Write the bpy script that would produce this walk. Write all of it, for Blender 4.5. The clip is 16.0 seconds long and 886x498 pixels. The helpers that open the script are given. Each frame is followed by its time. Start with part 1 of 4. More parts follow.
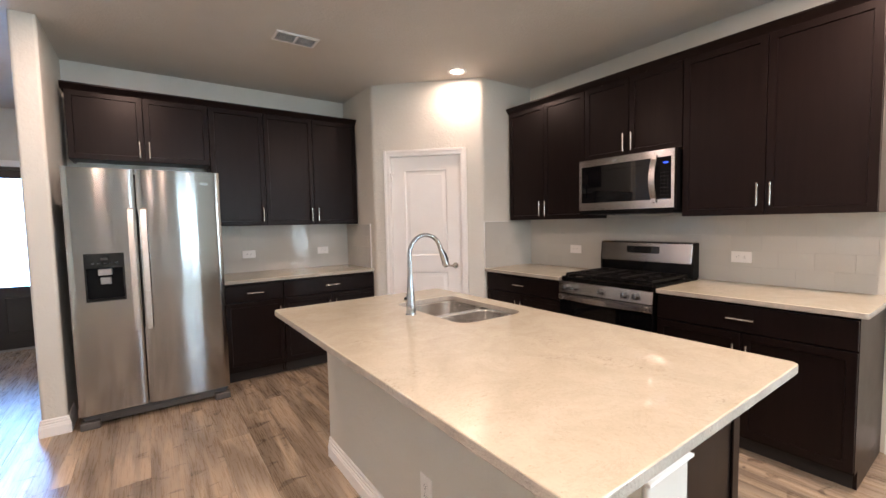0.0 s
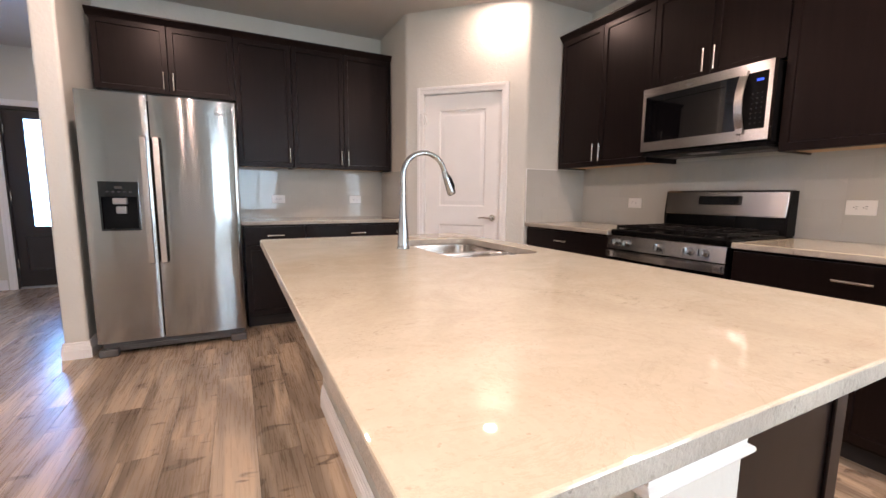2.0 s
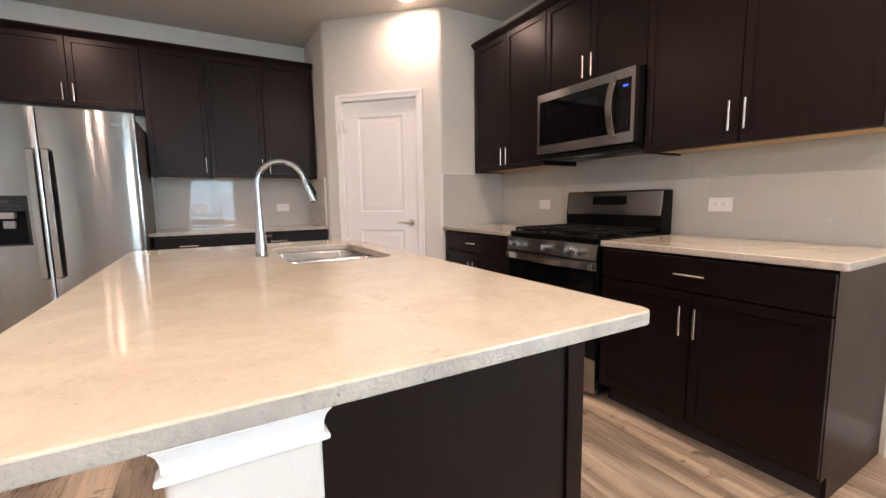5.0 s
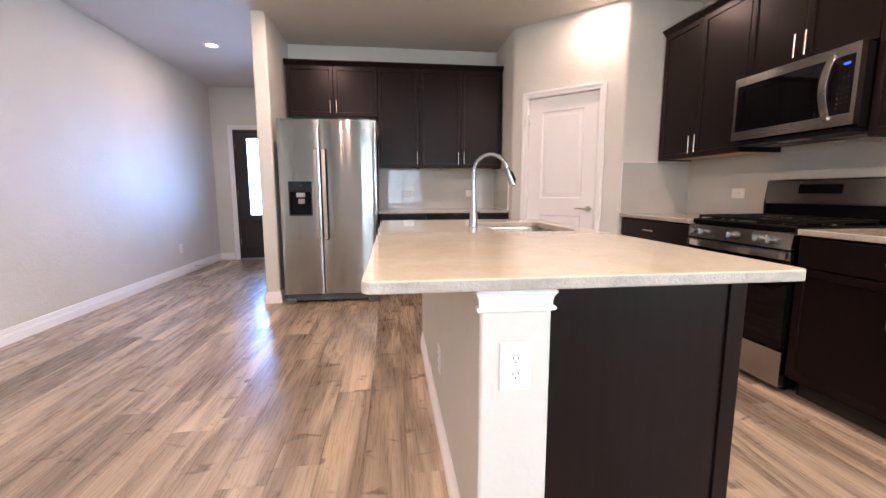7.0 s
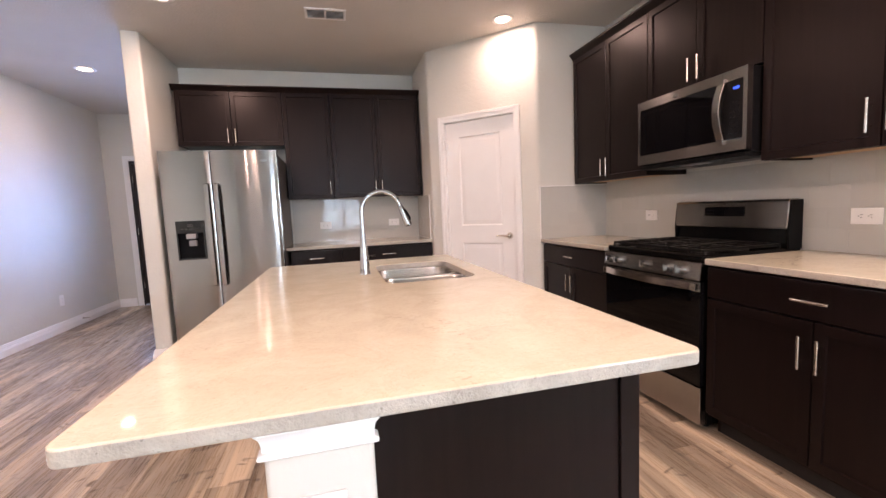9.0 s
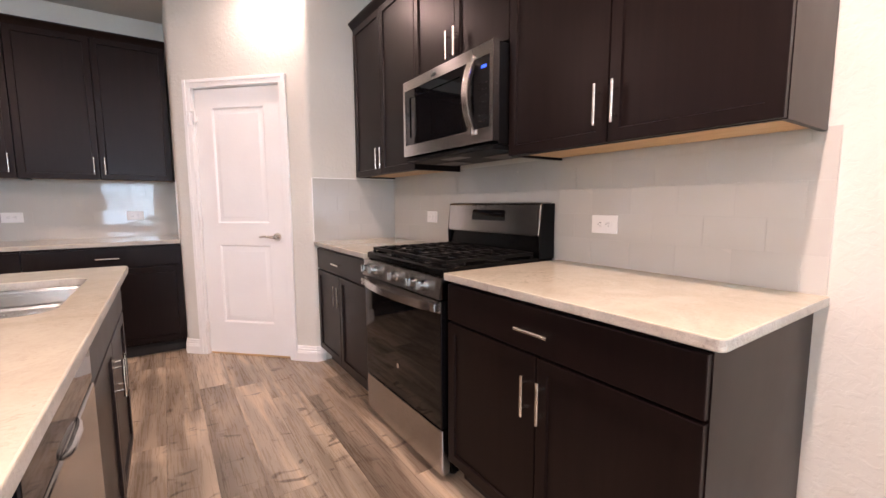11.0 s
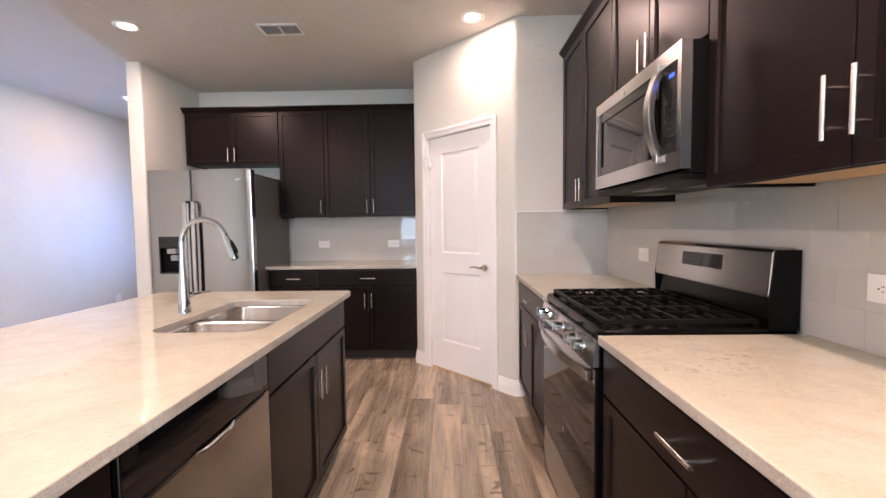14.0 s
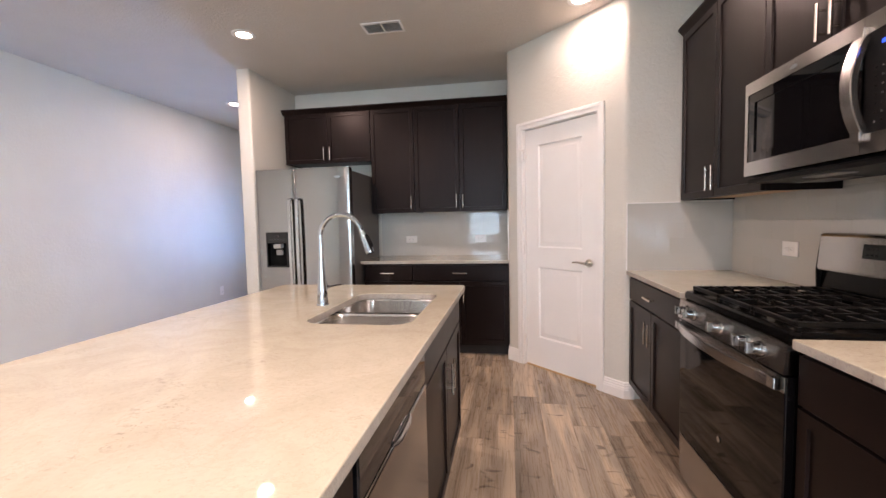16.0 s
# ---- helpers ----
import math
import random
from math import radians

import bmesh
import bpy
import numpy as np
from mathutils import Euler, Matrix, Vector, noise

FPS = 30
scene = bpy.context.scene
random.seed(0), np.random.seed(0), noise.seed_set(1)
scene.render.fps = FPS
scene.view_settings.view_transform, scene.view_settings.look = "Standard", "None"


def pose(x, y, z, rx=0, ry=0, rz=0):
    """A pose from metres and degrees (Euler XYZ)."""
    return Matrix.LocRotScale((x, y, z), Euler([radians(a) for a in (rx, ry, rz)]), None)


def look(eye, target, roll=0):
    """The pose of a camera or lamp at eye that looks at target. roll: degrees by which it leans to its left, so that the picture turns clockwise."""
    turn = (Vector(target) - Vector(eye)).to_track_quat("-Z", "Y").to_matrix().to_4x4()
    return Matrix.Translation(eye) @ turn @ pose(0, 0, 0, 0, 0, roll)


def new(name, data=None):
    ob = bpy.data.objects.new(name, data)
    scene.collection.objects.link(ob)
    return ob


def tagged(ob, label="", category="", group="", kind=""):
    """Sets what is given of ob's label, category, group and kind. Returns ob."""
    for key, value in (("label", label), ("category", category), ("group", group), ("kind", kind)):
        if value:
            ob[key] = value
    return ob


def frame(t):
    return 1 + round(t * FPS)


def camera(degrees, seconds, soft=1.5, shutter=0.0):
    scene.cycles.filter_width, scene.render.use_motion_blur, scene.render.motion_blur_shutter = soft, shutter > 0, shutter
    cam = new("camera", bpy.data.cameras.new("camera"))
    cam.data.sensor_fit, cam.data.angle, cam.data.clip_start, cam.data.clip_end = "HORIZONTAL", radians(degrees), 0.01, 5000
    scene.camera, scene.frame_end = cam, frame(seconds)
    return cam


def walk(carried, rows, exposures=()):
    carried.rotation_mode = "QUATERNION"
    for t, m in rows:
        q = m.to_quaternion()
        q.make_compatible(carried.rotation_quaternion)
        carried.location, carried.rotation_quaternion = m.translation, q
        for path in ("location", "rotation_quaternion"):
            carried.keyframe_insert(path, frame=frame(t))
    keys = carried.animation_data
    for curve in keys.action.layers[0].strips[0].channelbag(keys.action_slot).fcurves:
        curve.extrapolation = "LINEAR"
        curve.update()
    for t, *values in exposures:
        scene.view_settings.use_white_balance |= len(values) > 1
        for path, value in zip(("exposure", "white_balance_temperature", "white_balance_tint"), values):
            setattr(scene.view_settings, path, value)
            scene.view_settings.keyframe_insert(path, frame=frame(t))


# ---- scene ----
cam = camera(94.1, 16.0)
PATH = [
    (0, (0.294, 0.292, 1.379), (1.45, 1.919, 1.25), -1.2),
    (0.5, (0.421, 0.228, 1.331), (1.542, 1.874, 1.145), -0.3),
    (1, (0.512, 0.301, 1.251), (1.575, 1.985, 1.065), 0.7),
    (1.5, (0.652, 0.438, 1.188), (1.625, 2.169, 0.949), 1.0),
    (2, (0.738, 0.463, 1.134), (1.625, 2.238, 0.881), 0.5),
    (2.5, (0.825, 0.398, 1.132), (1.658, 2.196, 0.864), -0.7),
    (3, (0.928, 0.337, 1.134), (1.804, 2.116, 0.875), -1.6),
    (3.5, (1.047, 0.325, 1.133), (2.08, 2.019, 0.879), -1.8),
    (3.7, (1.113, 0.333, 1.126), (2.213, 1.984, 0.873), -1.8),
    (5.8, (1.173, 0.017, 1.143), (1.857, 1.883, 0.916), -0.3),
    (6, (1.093, -0.031, 1.142), (1.658, 1.874, 0.911), -0.3),
    (6.5, (0.923, -0.179, 1.123), (1.218, 1.784, 0.873), -0.2),
    (7, (0.903, -0.209, 1.106), (1.148, 1.758, 0.834), -0.1),
    (7.5, (0.965, -0.157, 1.121), (1.242, 1.806, 0.855), -0.5),
    (8, (1.056, -0.091, 1.157), (1.332, 1.875, 0.916), -1.4),
    (8.5, (1.139, -0.031, 1.202), (1.462, 1.932, 0.995), -2.1),
    (9, (1.249, 0.032, 1.215), (1.733, 1.963, 1.024), -2.6),
    (9.5, (1.406, 0.118, 1.174), (2.098, 1.984, 0.981), -2.7),
    (10, (1.626, 0.232, 1.167), (2.602, 1.963, 0.943), -2.6),
    (10.2, (1.731, 0.257, 1.18), (2.785, 1.942, 0.95), -2.4),
    (12.3, (2.508, 0.494, 1.19), (3.606, 2.153, 0.988), 1.5),
    (12.5, (2.563, 0.51, 1.212), (3.597, 2.211, 1.022), 2.1),
    (13, (2.644, 0.46, 1.261), (3.388, 2.31, 1.107), 2.2),
    (13.5, (2.606, 0.38, 1.275), (2.939, 2.348, 1.143), 0.7),
    (14, (2.519, 0.344, 1.273), (2.479, 2.341, 1.165), -0.7),
    (14.5, (2.376, 0.318, 1.273), (2.021, 2.284, 1.18), -1.8),
    (15, (2.24, 0.325, 1.262), (1.771, 2.267, 1.169), -2.2),
    (15.5, (2.184, 0.364, 1.262), (1.776, 2.319, 1.157), -1.8),
    (16, (2.19, 0.366, 1.268), (1.874, 2.337, 1.143), -1.2),
]
EXPOSURES = [(0.0, 0.59, 6850, 26), (2.0, 0.60, 6850, 30), (3.0, 0.56, 6800, 28), (6.0, 0.70, 6900, 30), (7.0, 0.75, 6900, 32), (9.0, 0.76, 7050, 36), (10.0, 0.86, 6750, 33), (12.5, 1.07, 6600, 36), (13.0, 1.09, 6550, 35), (13.5, 1.07, 6550, 33), (14.0, 0.97, 6600, 31), (16.0, 0.72, 6650, 29)]
walk(cam, [(t, look(eye, target, roll)) for t, eye, target, roll in PATH], exposures=EXPOSURES)

# ---- world, sun, lamps ----
world = bpy.data.worlds.new("sky_world")
scene.world = world
world.use_nodes = True
wn = world.node_tree
sky = wn.nodes.new("ShaderNodeTexSky")
sky.sky_type, sky.sun_disc = "NISHITA", False
sky.sun_elevation, sky.sun_rotation = radians(54), radians(-90)
wn.links.new(sky.outputs["Color"], wn.nodes["Background"].inputs["Color"])
wn.nodes["Background"].inputs["Strength"].default_value = 0.1
sun_data = bpy.data.lights.new("sun", "SUN")
sun_data.energy, sun_data.angle, sun_data.color = 3.0, radians(0.5), (1, 0.95, 0.88)
new("sun", sun_data).matrix_basis = look((-8, 1, 11), (0, 1, 0))

CEIL = 2.768
# the last two are unseen guesses, added to fill the front of the room
LAMPS = [(0.165, 3.40, 0.6), (2.69, 3.38, 0.26), (-1.09, 5.03, 0.32), (2.65, 0.62, 1.2), (0.2, 0.62, 1.15), (-0.35, -1.08, 0.75), (1.15, -1.08, 0.42), (2.65, -1.08, 0.35)]
LAMP_WATTS, LAMP_COLOUR = 22.5, (1.0, 0.795, 0.635)
for lx, ly, dim in LAMPS:
    ld = bpy.data.lights.new("downlight", "AREA")
    ld.shape, ld.size, ld.energy, ld.color = "DISK", 0.10, LAMP_WATTS * dim, LAMP_COLOUR
    new("downlight_lamp", ld).matrix_basis = pose(lx, ly, CEIL - 0.012)
# daylight in the openings: middle, the way it shines, width, height, watts, colour, fan in degrees
# the second opening is a guess, out of view, added to brighten the hall wall
OPENINGS = [((1.375, -4.73, 1.425), (0, 1, 0), 1.15, 1.35, 44.0, (0.52, 0.85, 1.0), 180), ((3.80, -2.4, 1.35), (-1, 0, 0), 1.8, 1.5, 80.0, (0.56, 0.88, 1.0), 180), ((-1.14, 7.04, 1.36), (0, -1, 0), 0.56, 1.24, 12.0, (0.20, 0.50, 1.0), 75)]
for mid, way, wide, high, watts, tint, fan in OPENINGS:
    ld = bpy.data.lights.new("daylight", "AREA")
    ld.shape, ld.size, ld.size_y, ld.energy, ld.color, ld.spread = "RECTANGLE", wide, high, watts, tint, radians(fan)
    new("daylight_lamp", ld).matrix_basis = look(mid, Vector(mid) + Vector(way))


# ---- materials ----
def material(name, colour, rough=0.5, metal=0.0, spec=0.5):
    m = bpy.data.materials.new(name)
    m.use_nodes = True
    b = m.node_tree.nodes["Principled BSDF"]
    b.inputs["Base Color"].default_value = (*colour, 1)
    b.inputs["Roughness"].default_value = rough
    b.inputs["Metallic"].default_value = metal
    b.inputs["Specular IOR Level"].default_value = spec
    return m


def node(m, kind, **values):
    n = m.node_tree.nodes.new(kind)
    for key, value in values.items():
        n.inputs[key].default_value = value
    return n


def wire(m, a, out, b, into):
    m.node_tree.links.new(a.outputs[out], b.inputs[into])


def shader(m):
    return m.node_tree.nodes["Principled BSDF"]


def coords(m, scale=(1, 1, 1), shuffle=False):
    """Object coordinates, stretched; shuffle shifts them by each object's random number."""
    tc = node(m, "ShaderNodeTexCoord")
    mp = node(m, "ShaderNodeMapping", Scale=scale)
    wire(m, tc, "Object", mp, "Vector")
    if shuffle:
        info = node(m, "ShaderNodeObjectInfo")
        mul = node(m, "ShaderNodeVectorMath")
        mul.operation = "SCALE"
        mul.inputs[0].default_value = (37.0, 53.0, 11.0)
        wire(m, info, "Random", mul, "Scale")
        wire(m, mul, "Vector", mp, "Location")
    return mp


def noise_tex(m, mp, scale, detail=4.0, rough=0.6, distort=0.0):
    n = node(m, "ShaderNodeTexNoise", Scale=scale, Detail=detail, Roughness=rough, Distortion=distort)
    wire(m, mp, "Vector", n, "Vector")
    return n


def ramp(m, source, out, stops):
    r = node(m, "ShaderNodeValToRGB")
    e = r.color_ramp.elements
    while len(e) < len(stops):
        e.new(0.5)
    for el, (at, c) in zip(e, stops):
        el.position = at
        el.color = (*c, 1) if len(c) == 3 else c
    wire(m, source, out, r, "Fac")
    return r


def bump(m, source, out, strength, distance):
    b = node(m, "ShaderNodeBump", Strength=strength, Distance=distance)
    wire(m, source, out, b, "Height")
    wire(m, b, "Normal", shader(m), "Normal")
    return b


def mix(m, kind, fac, a, b):
    """Colour mix; a and b are (node, output) pairs, fac is a number or a pair."""
    x = m.node_tree.nodes.new("ShaderNodeMix")
    x.data_type, x.blend_type = "RGBA", kind
    if isinstance(fac, tuple):
        m.node_tree.links.new(fac[0].outputs[fac[1]], x.inputs[0])
    else:
        x.inputs[0].default_value = fac
    m.node_tree.links.new(a[0].outputs[a[1]], x.inputs[6])
    m.node_tree.links.new(b[0].outputs[b[1]], x.inputs[7])
    return x


def g(v):
    return (v, v, v)


def paint(name, colour, rough, relief, size):
    """Rolled paint over textured plaster board."""
    m = material(name, colour, rough)
    mp = coords(m)
    broad = noise_tex(m, mp, 1.3, 3)
    r = ramp(m, broad, "Fac", [(0.3, tuple(c * 0.95 for c in colour)), (0.7, tuple(min(1, c * 1.03) for c in colour))])
    wire(m, r, "Color", shader(m), "Base Color")
    fine = noise_tex(m, mp, size, 3, 0.55, 0.6)
    flat = ramp(m, fine, "Fac", [(0.42, g(0)), (0.6, g(1))])
    bump(m, flat, "Color", relief, 0.002)
    return m


WALL = paint("wall_paint", (0.655, 0.643, 0.587), 0.5, 0.38, 34.0)
CEILING = paint("ceiling_paint", (0.61, 0.58, 0.535), 0.7, 0.5, 55.0)
POST = paint("post_paint", (0.65, 0.63, 0.585), 0.5, 0.10, 30.0)
TRIM = paint("trim_paint", (0.87, 0.865, 0.85), 0.32, 0.08, 20.0)


def espresso():
    """Dark stained wood under satin lacquer; the grain hardly shows."""
    m = material("espresso_wood", (0.009, 0.0044, 0.004), 0.34, 0.0, 0.19)
    shader(m).inputs["Specular Tint"].default_value = (1.0, 0.90, 0.88, 1)
    mp = coords(m, (14, 14, 0.8), True)
    n = noise_tex(m, mp, 3.0, 4, 0.6, 0.4)
    r = ramp(m, n, "Fac", [(0.3, (0.0058, 0.0033, 0.0032)), (0.7, (0.0092, 0.0054, 0.0050))])
    wire(m, r, "Color", shader(m), "Base Color")
    cloud = noise_tex(m, coords(m, (1, 1, 1), True), 3.0, 3)
    rr = ramp(m, cloud, "Fac", [(0.3, g(0.31)), (0.7, g(0.36))])
    wire(m, rr, "Color", shader(m), "Roughness")
    return m


ESPRESSO = espresso()
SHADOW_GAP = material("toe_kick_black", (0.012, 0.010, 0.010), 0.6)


def maple():
    m = material("natural_maple_panel", (0.55, 0.36, 0.18), 0.5)
    n = noise_tex(m, coords(m, (2, 14, 14)), 4.0, 5)
    r = ramp(m, n, "Fac", [(0.3, (0.50, 0.31, 0.15)), (0.7, (0.62, 0.42, 0.22))])
    wire(m, r, "Color", shader(m), "Base Color")
    return m


MAPLE = maple()


def granite(name, rough, light, mid, dark, relief, flecks, spots):
    """Cream stone with fine grey and tan flecks and faint veins."""
    m = material(name, light, rough)
    mp = coords(m)
    cloud = noise_tex(m, mp, 5.0, 6, 0.65, 1.2)
    base = ramp(m, cloud, "Fac", [(0.35, mid), (0.62, light)])
    fleck = noise_tex(m, mp, 120.0, 3, 0.6)
    fm = ramp(m, fleck, "Fac", [(0.60, g(0)), (0.74, g(flecks))])
    tan = node(m, "ShaderNodeRGB")
    tan.outputs[0].default_value = (*dark, 1)
    c1 = mix(m, "MIX", (fm, "Color"), (base, "Color"), (tan, "Color"))
    vor = node(m, "ShaderNodeTexVoronoi", Scale=130.0)
    wire(m, mp, "Vector", vor, "Vector")
    grain = ramp(m, vor, "Color", [(0.1, g(0.93)), (0.6, g(1.0))])
    c2 = mix(m, "MULTIPLY", 0.7, (c1, 2), (grain, "Color"))
    spot = noise_tex(m, mp, 95.0, 2, 0.5)
    sm = ramp(m, spot, "Fac", [(0.70, g(0)), (0.75, g(spots))])
    dk = node(m, "ShaderNodeRGB")
    dk.outputs[0].default_value = (*[v * 0.45 for v in dark], 1)
    c2 = mix(m, "MIX", (sm, "Color"), (c2, 2), (dk, "Color"))
    vein = noise_tex(m, mp, 2.6, 8, 0.72, 2.2)
    vm = ramp(m, vein, "Fac", [(0.485, g(0)), (0.5, g(0.22)), (0.515, g(0))])
    c3 = mix(m, "MIX", (vm, "Color"), (c2, 2), (tan, "Color"))
    patch = ramp(m, noise_tex(m, mp, 2.3, 3, 0.55, 0.8), "Fac", [(0.54, g(0)), (0.70, g(0.9))])
    chips = ramp(m, noise_tex(m, coords(m, (1.0, 2.0, 1.0)), 42.0, 4, 0.65, 0.8), "Fac", [(0.575, g(0)), (0.62, g(0.55))])
    flaw = mix(m, "MULTIPLY", 1.0, (patch, "Color"), (chips, "Color"))
    c3 = mix(m, "MIX", (flaw, 2), (c3, 2), (dk, "Color"))
    m.node_tree.links.new(c3.outputs[2], shader(m).inputs["Base Color"])
    if relief:
        bump(m, fleck, "Fac", relief, 0.004)
    return m


STONE = granite("cream_stone_polished", 0.03, (0.575, 0.538, 0.432), (0.515, 0.478, 0.375), (0.37, 0.31, 0.225), 0, 0.22, 0.25)
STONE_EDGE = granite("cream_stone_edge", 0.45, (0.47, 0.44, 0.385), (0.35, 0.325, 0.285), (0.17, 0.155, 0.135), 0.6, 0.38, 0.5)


def steel(name, colour, rough, grain, spread=0.93, wear=0.1):
    """Brushed steel; grain stretches the brushing along one axis."""
    m = material(name, colour, rough, 1.0)
    mp = coords(m, grain)
    n = noise_tex(m, mp, 30.0, 4, 0.7)
    r = ramp(m, n, "Fac", [(0.3, g(rough * (1 - wear))), (0.7, g(rough * (1 + wear)))])
    wire(m, r, "Color", shader(m), "Roughness")
    broad = noise_tex(m, coords(m, (1, 1, 0.4)), 2.0, 2)
    c = ramp(m, broad, "Fac", [(0.3, tuple(v * 0.93 for v in colour)), (0.7, colour)])
    wire(m, c, "Color", shader(m), "Base Color")
    up = node(m, "ShaderNodeCombineXYZ", Z=1.0)
    wire(m, up, 0, shader(m), "Tangent")
    shader(m).inputs["Anisotropic"].default_value = spread
    return m


STEEL = steel("brushed_steel", (0.50, 0.485, 0.47), 0.23, (1, 1, 60))
STEEL_DOOR = steel("brushed_steel_door", (0.35, 0.335, 0.32), 0.12, (1, 1, 60), 1.0, 0.02)
bump(STEEL_DOOR, noise_tex(STEEL_DOOR, coords(STEEL_DOOR, (2.2, 1, 1.3)), 1.4, 1.5, 0.5), "Fac", 0.035, 0.05)
STEEL_SINK = steel("satin_steel_sink", (0.62, 0.60, 0.57), 0.26, (8, 0.4, 8))
CHROME = material("chrome", (0.50, 0.52, 0.54), 0.04, 1.0)
NICKEL = material("satin_nickel", (0.66, 0.62, 0.57), 0.26, 1.0)
GREY_SIDE = material("grey_painted_steel", (0.095, 0.092, 0.09), 0.45)
BLACK_GLASS = material("black_glass", (0.004, 0.004, 0.005), 0.03)
OVEN_GLASS = material("oven_glass", (0.003, 0.003, 0.0035), 0.04, 0.0, 0.22)
BLACK_ENAMEL = material("black_enamel", (0.004, 0.004, 0.004), 0.18, 0.0, 0.14)
BLACK_IRON = material("cast_iron", (0.004, 0.004, 0.004), 0.4, 0.0, 0.15)
BLACK_PLASTIC = material("black_plastic", (0.005, 0.005, 0.0055), 0.42, 0.0, 0.1)
GREY_PLASTIC = material("grey_plastic", (0.30, 0.30, 0.30), 0.4)
WHITE_PLASTIC = material("white_plastic", (0.84, 0.83, 0.81), 0.3)
SLOT = material("dark_slot", (0.03, 0.03, 0.03), 0.6)
ENTRY_WOOD = material("black_brown_door_paint", (0.018, 0.013, 0.012), 0.38)
MARKS = material("pale_marking", (0.009, 0.009, 0.010), 0.08)


def glowing(name, colour, strength):
    m = material(name, colour, 0.4)
    shader(m).inputs["Emission Color"].default_value = (*colour, 1)
    shader(m).inputs["Emission Strength"].default_value = strength
    return m


LENS = glowing("lamp_lens", (1.0, 0.86, 0.68), 14.0)
BLUE_DIGITS = glowing("blue_display", (0.02, 0.10, 1.0), 0.9)
GLASS = material("clear_glass", (1, 1, 1), 0.0)
shader(GLASS).inputs["Transmission Weight"].default_value = 1.0
FROSTED = material("frosted_glass", (0.95, 0.98, 1.0), 0.35)
shader(FROSTED).inputs["Transmission Weight"].default_value = 1.0


def tile_glaze():
    m = material("greige_glazed_tile", (0.50, 0.475, 0.44), 0.022, 0.0, 0.45)
    info = node(m, "ShaderNodeObjectInfo")
    r = ramp(m, info, "Random", [(0.0, (0.505, 0.502, 0.468)), (1.0, (0.53, 0.525, 0.490))])
    wire(m, r, "Color", shader(m), "Base Color")
    n = noise_tex(m, coords(m, (1, 1, 1), True), 9.0, 2)
    bump(m, n, "Fac", 0.035, 0.004)
    return m


TILE = tile_glaze()
GROUT = material("pale_grout", (0.53, 0.515, 0.475), 0.35)


def plank_wood():
    """Grey-brown wood-look planks: long soft bands, fine grain, dark knots across and cracks along the board."""
    m = material("grey_brown_plank", (0.30, 0.23, 0.17), 0.3)
    tc = node(m, "ShaderNodeTexCoord")
    info = node(m, "ShaderNodeObjectInfo")
    shift = node(m, "ShaderNodeVectorMath")
    shift.operation = "SCALE"
    shift.inputs[0].default_value = (41.0, 67.0, 13.0)
    wire(m, info, "Random", shift, "Scale")

    def grain_at(stretch, scale, detail, rough, distort):
        mp = node(m, "ShaderNodeMapping", Scale=stretch)
        wire(m, tc, "Object", mp, "Vector"), wire(m, shift, 0, mp, "Location")
        return noise_tex(m, mp, scale, detail, rough, distort)

    tone = ramp(m, info, "Random", [(0.0, (0.290, 0.231, 0.174)), (0.3, (0.365, 0.292, 0.220)), (0.65, (0.425, 0.342, 0.256)), (1.0, (0.520, 0.424, 0.322))])
    band = grain_at((8.5, 0.85, 1), 1.0, 1.3, 0.45, 1.3)
    c1 = ramp(m, band, "Fac", [(0.34, (0.58, 0.565, 0.55)), (0.46, (0.83, 0.82, 0.81)), (0.54, (1.0, 0.99, 0.97)), (0.67, (1.32, 1.29, 1.23))])
    a = mix(m, "MULTIPLY", 1.0, (tone, "Color"), (c1, "Color"))
    grain = grain_at((90, 3.0, 1), 1.6, 4, 0.6, 0.4)
    c2 = ramp(m, grain, "Fac", [(0.3, g(0.84)), (0.7, g(1.08))])
    b = mix(m, "MULTIPLY", 0.22, (a, 2), (c2, "Color"))
    dark = node(m, "ShaderNodeRGB")
    dark.outputs[0].default_value = (0.075, 0.050, 0.037, 1)
    knot = grain_at((6.5, 13.0, 1), 1.0, 1.0, 0.5, 1.0)
    km = ramp(m, knot, "Fac", [(0.64, g(0)), (0.73, g(0.7))])
    c = mix(m, "MIX", (km, "Color"), (b, 2), (dark, "Color"))
    crack = ramp(m, grain_at((9.0, 0.8, 1), 1.3, 3, 0.55, 1.2), "Fac", [(0.492, g(0)), (0.5, g(0.38)), (0.508, g(0))])
    where = ramp(m, grain_at((2.5, 2.0, 1), 1.2, 1, 0.5, 0.0), "Fac", [(0.54, g(0)), (0.62, g(1.0))])
    cm = mix(m, "MULTIPLY", 1.0, (crack, "Color"), (where, "Color"))
    d = mix(m, "MIX", (cm, 2), (c, 2), (dark, "Color"))
    m.node_tree.links.new(d.outputs[2], shader(m).inputs["Base Color"])
    rr = ramp(m, grain, "Fac", [(0.3, g(0.31)), (0.7, g(0.25))])
    wire(m, rr, "Color", shader(m), "Roughness")
    bump(m, grain, "Fac", 0.05, 0.001)
    return m


PLANK = plank_wood()
SUBFLOOR = material("dark_underlay", (0.03, 0.024, 0.02), 0.8)
GRASS = material("lawn", (0.06, 0.10, 0.03), 0.9)


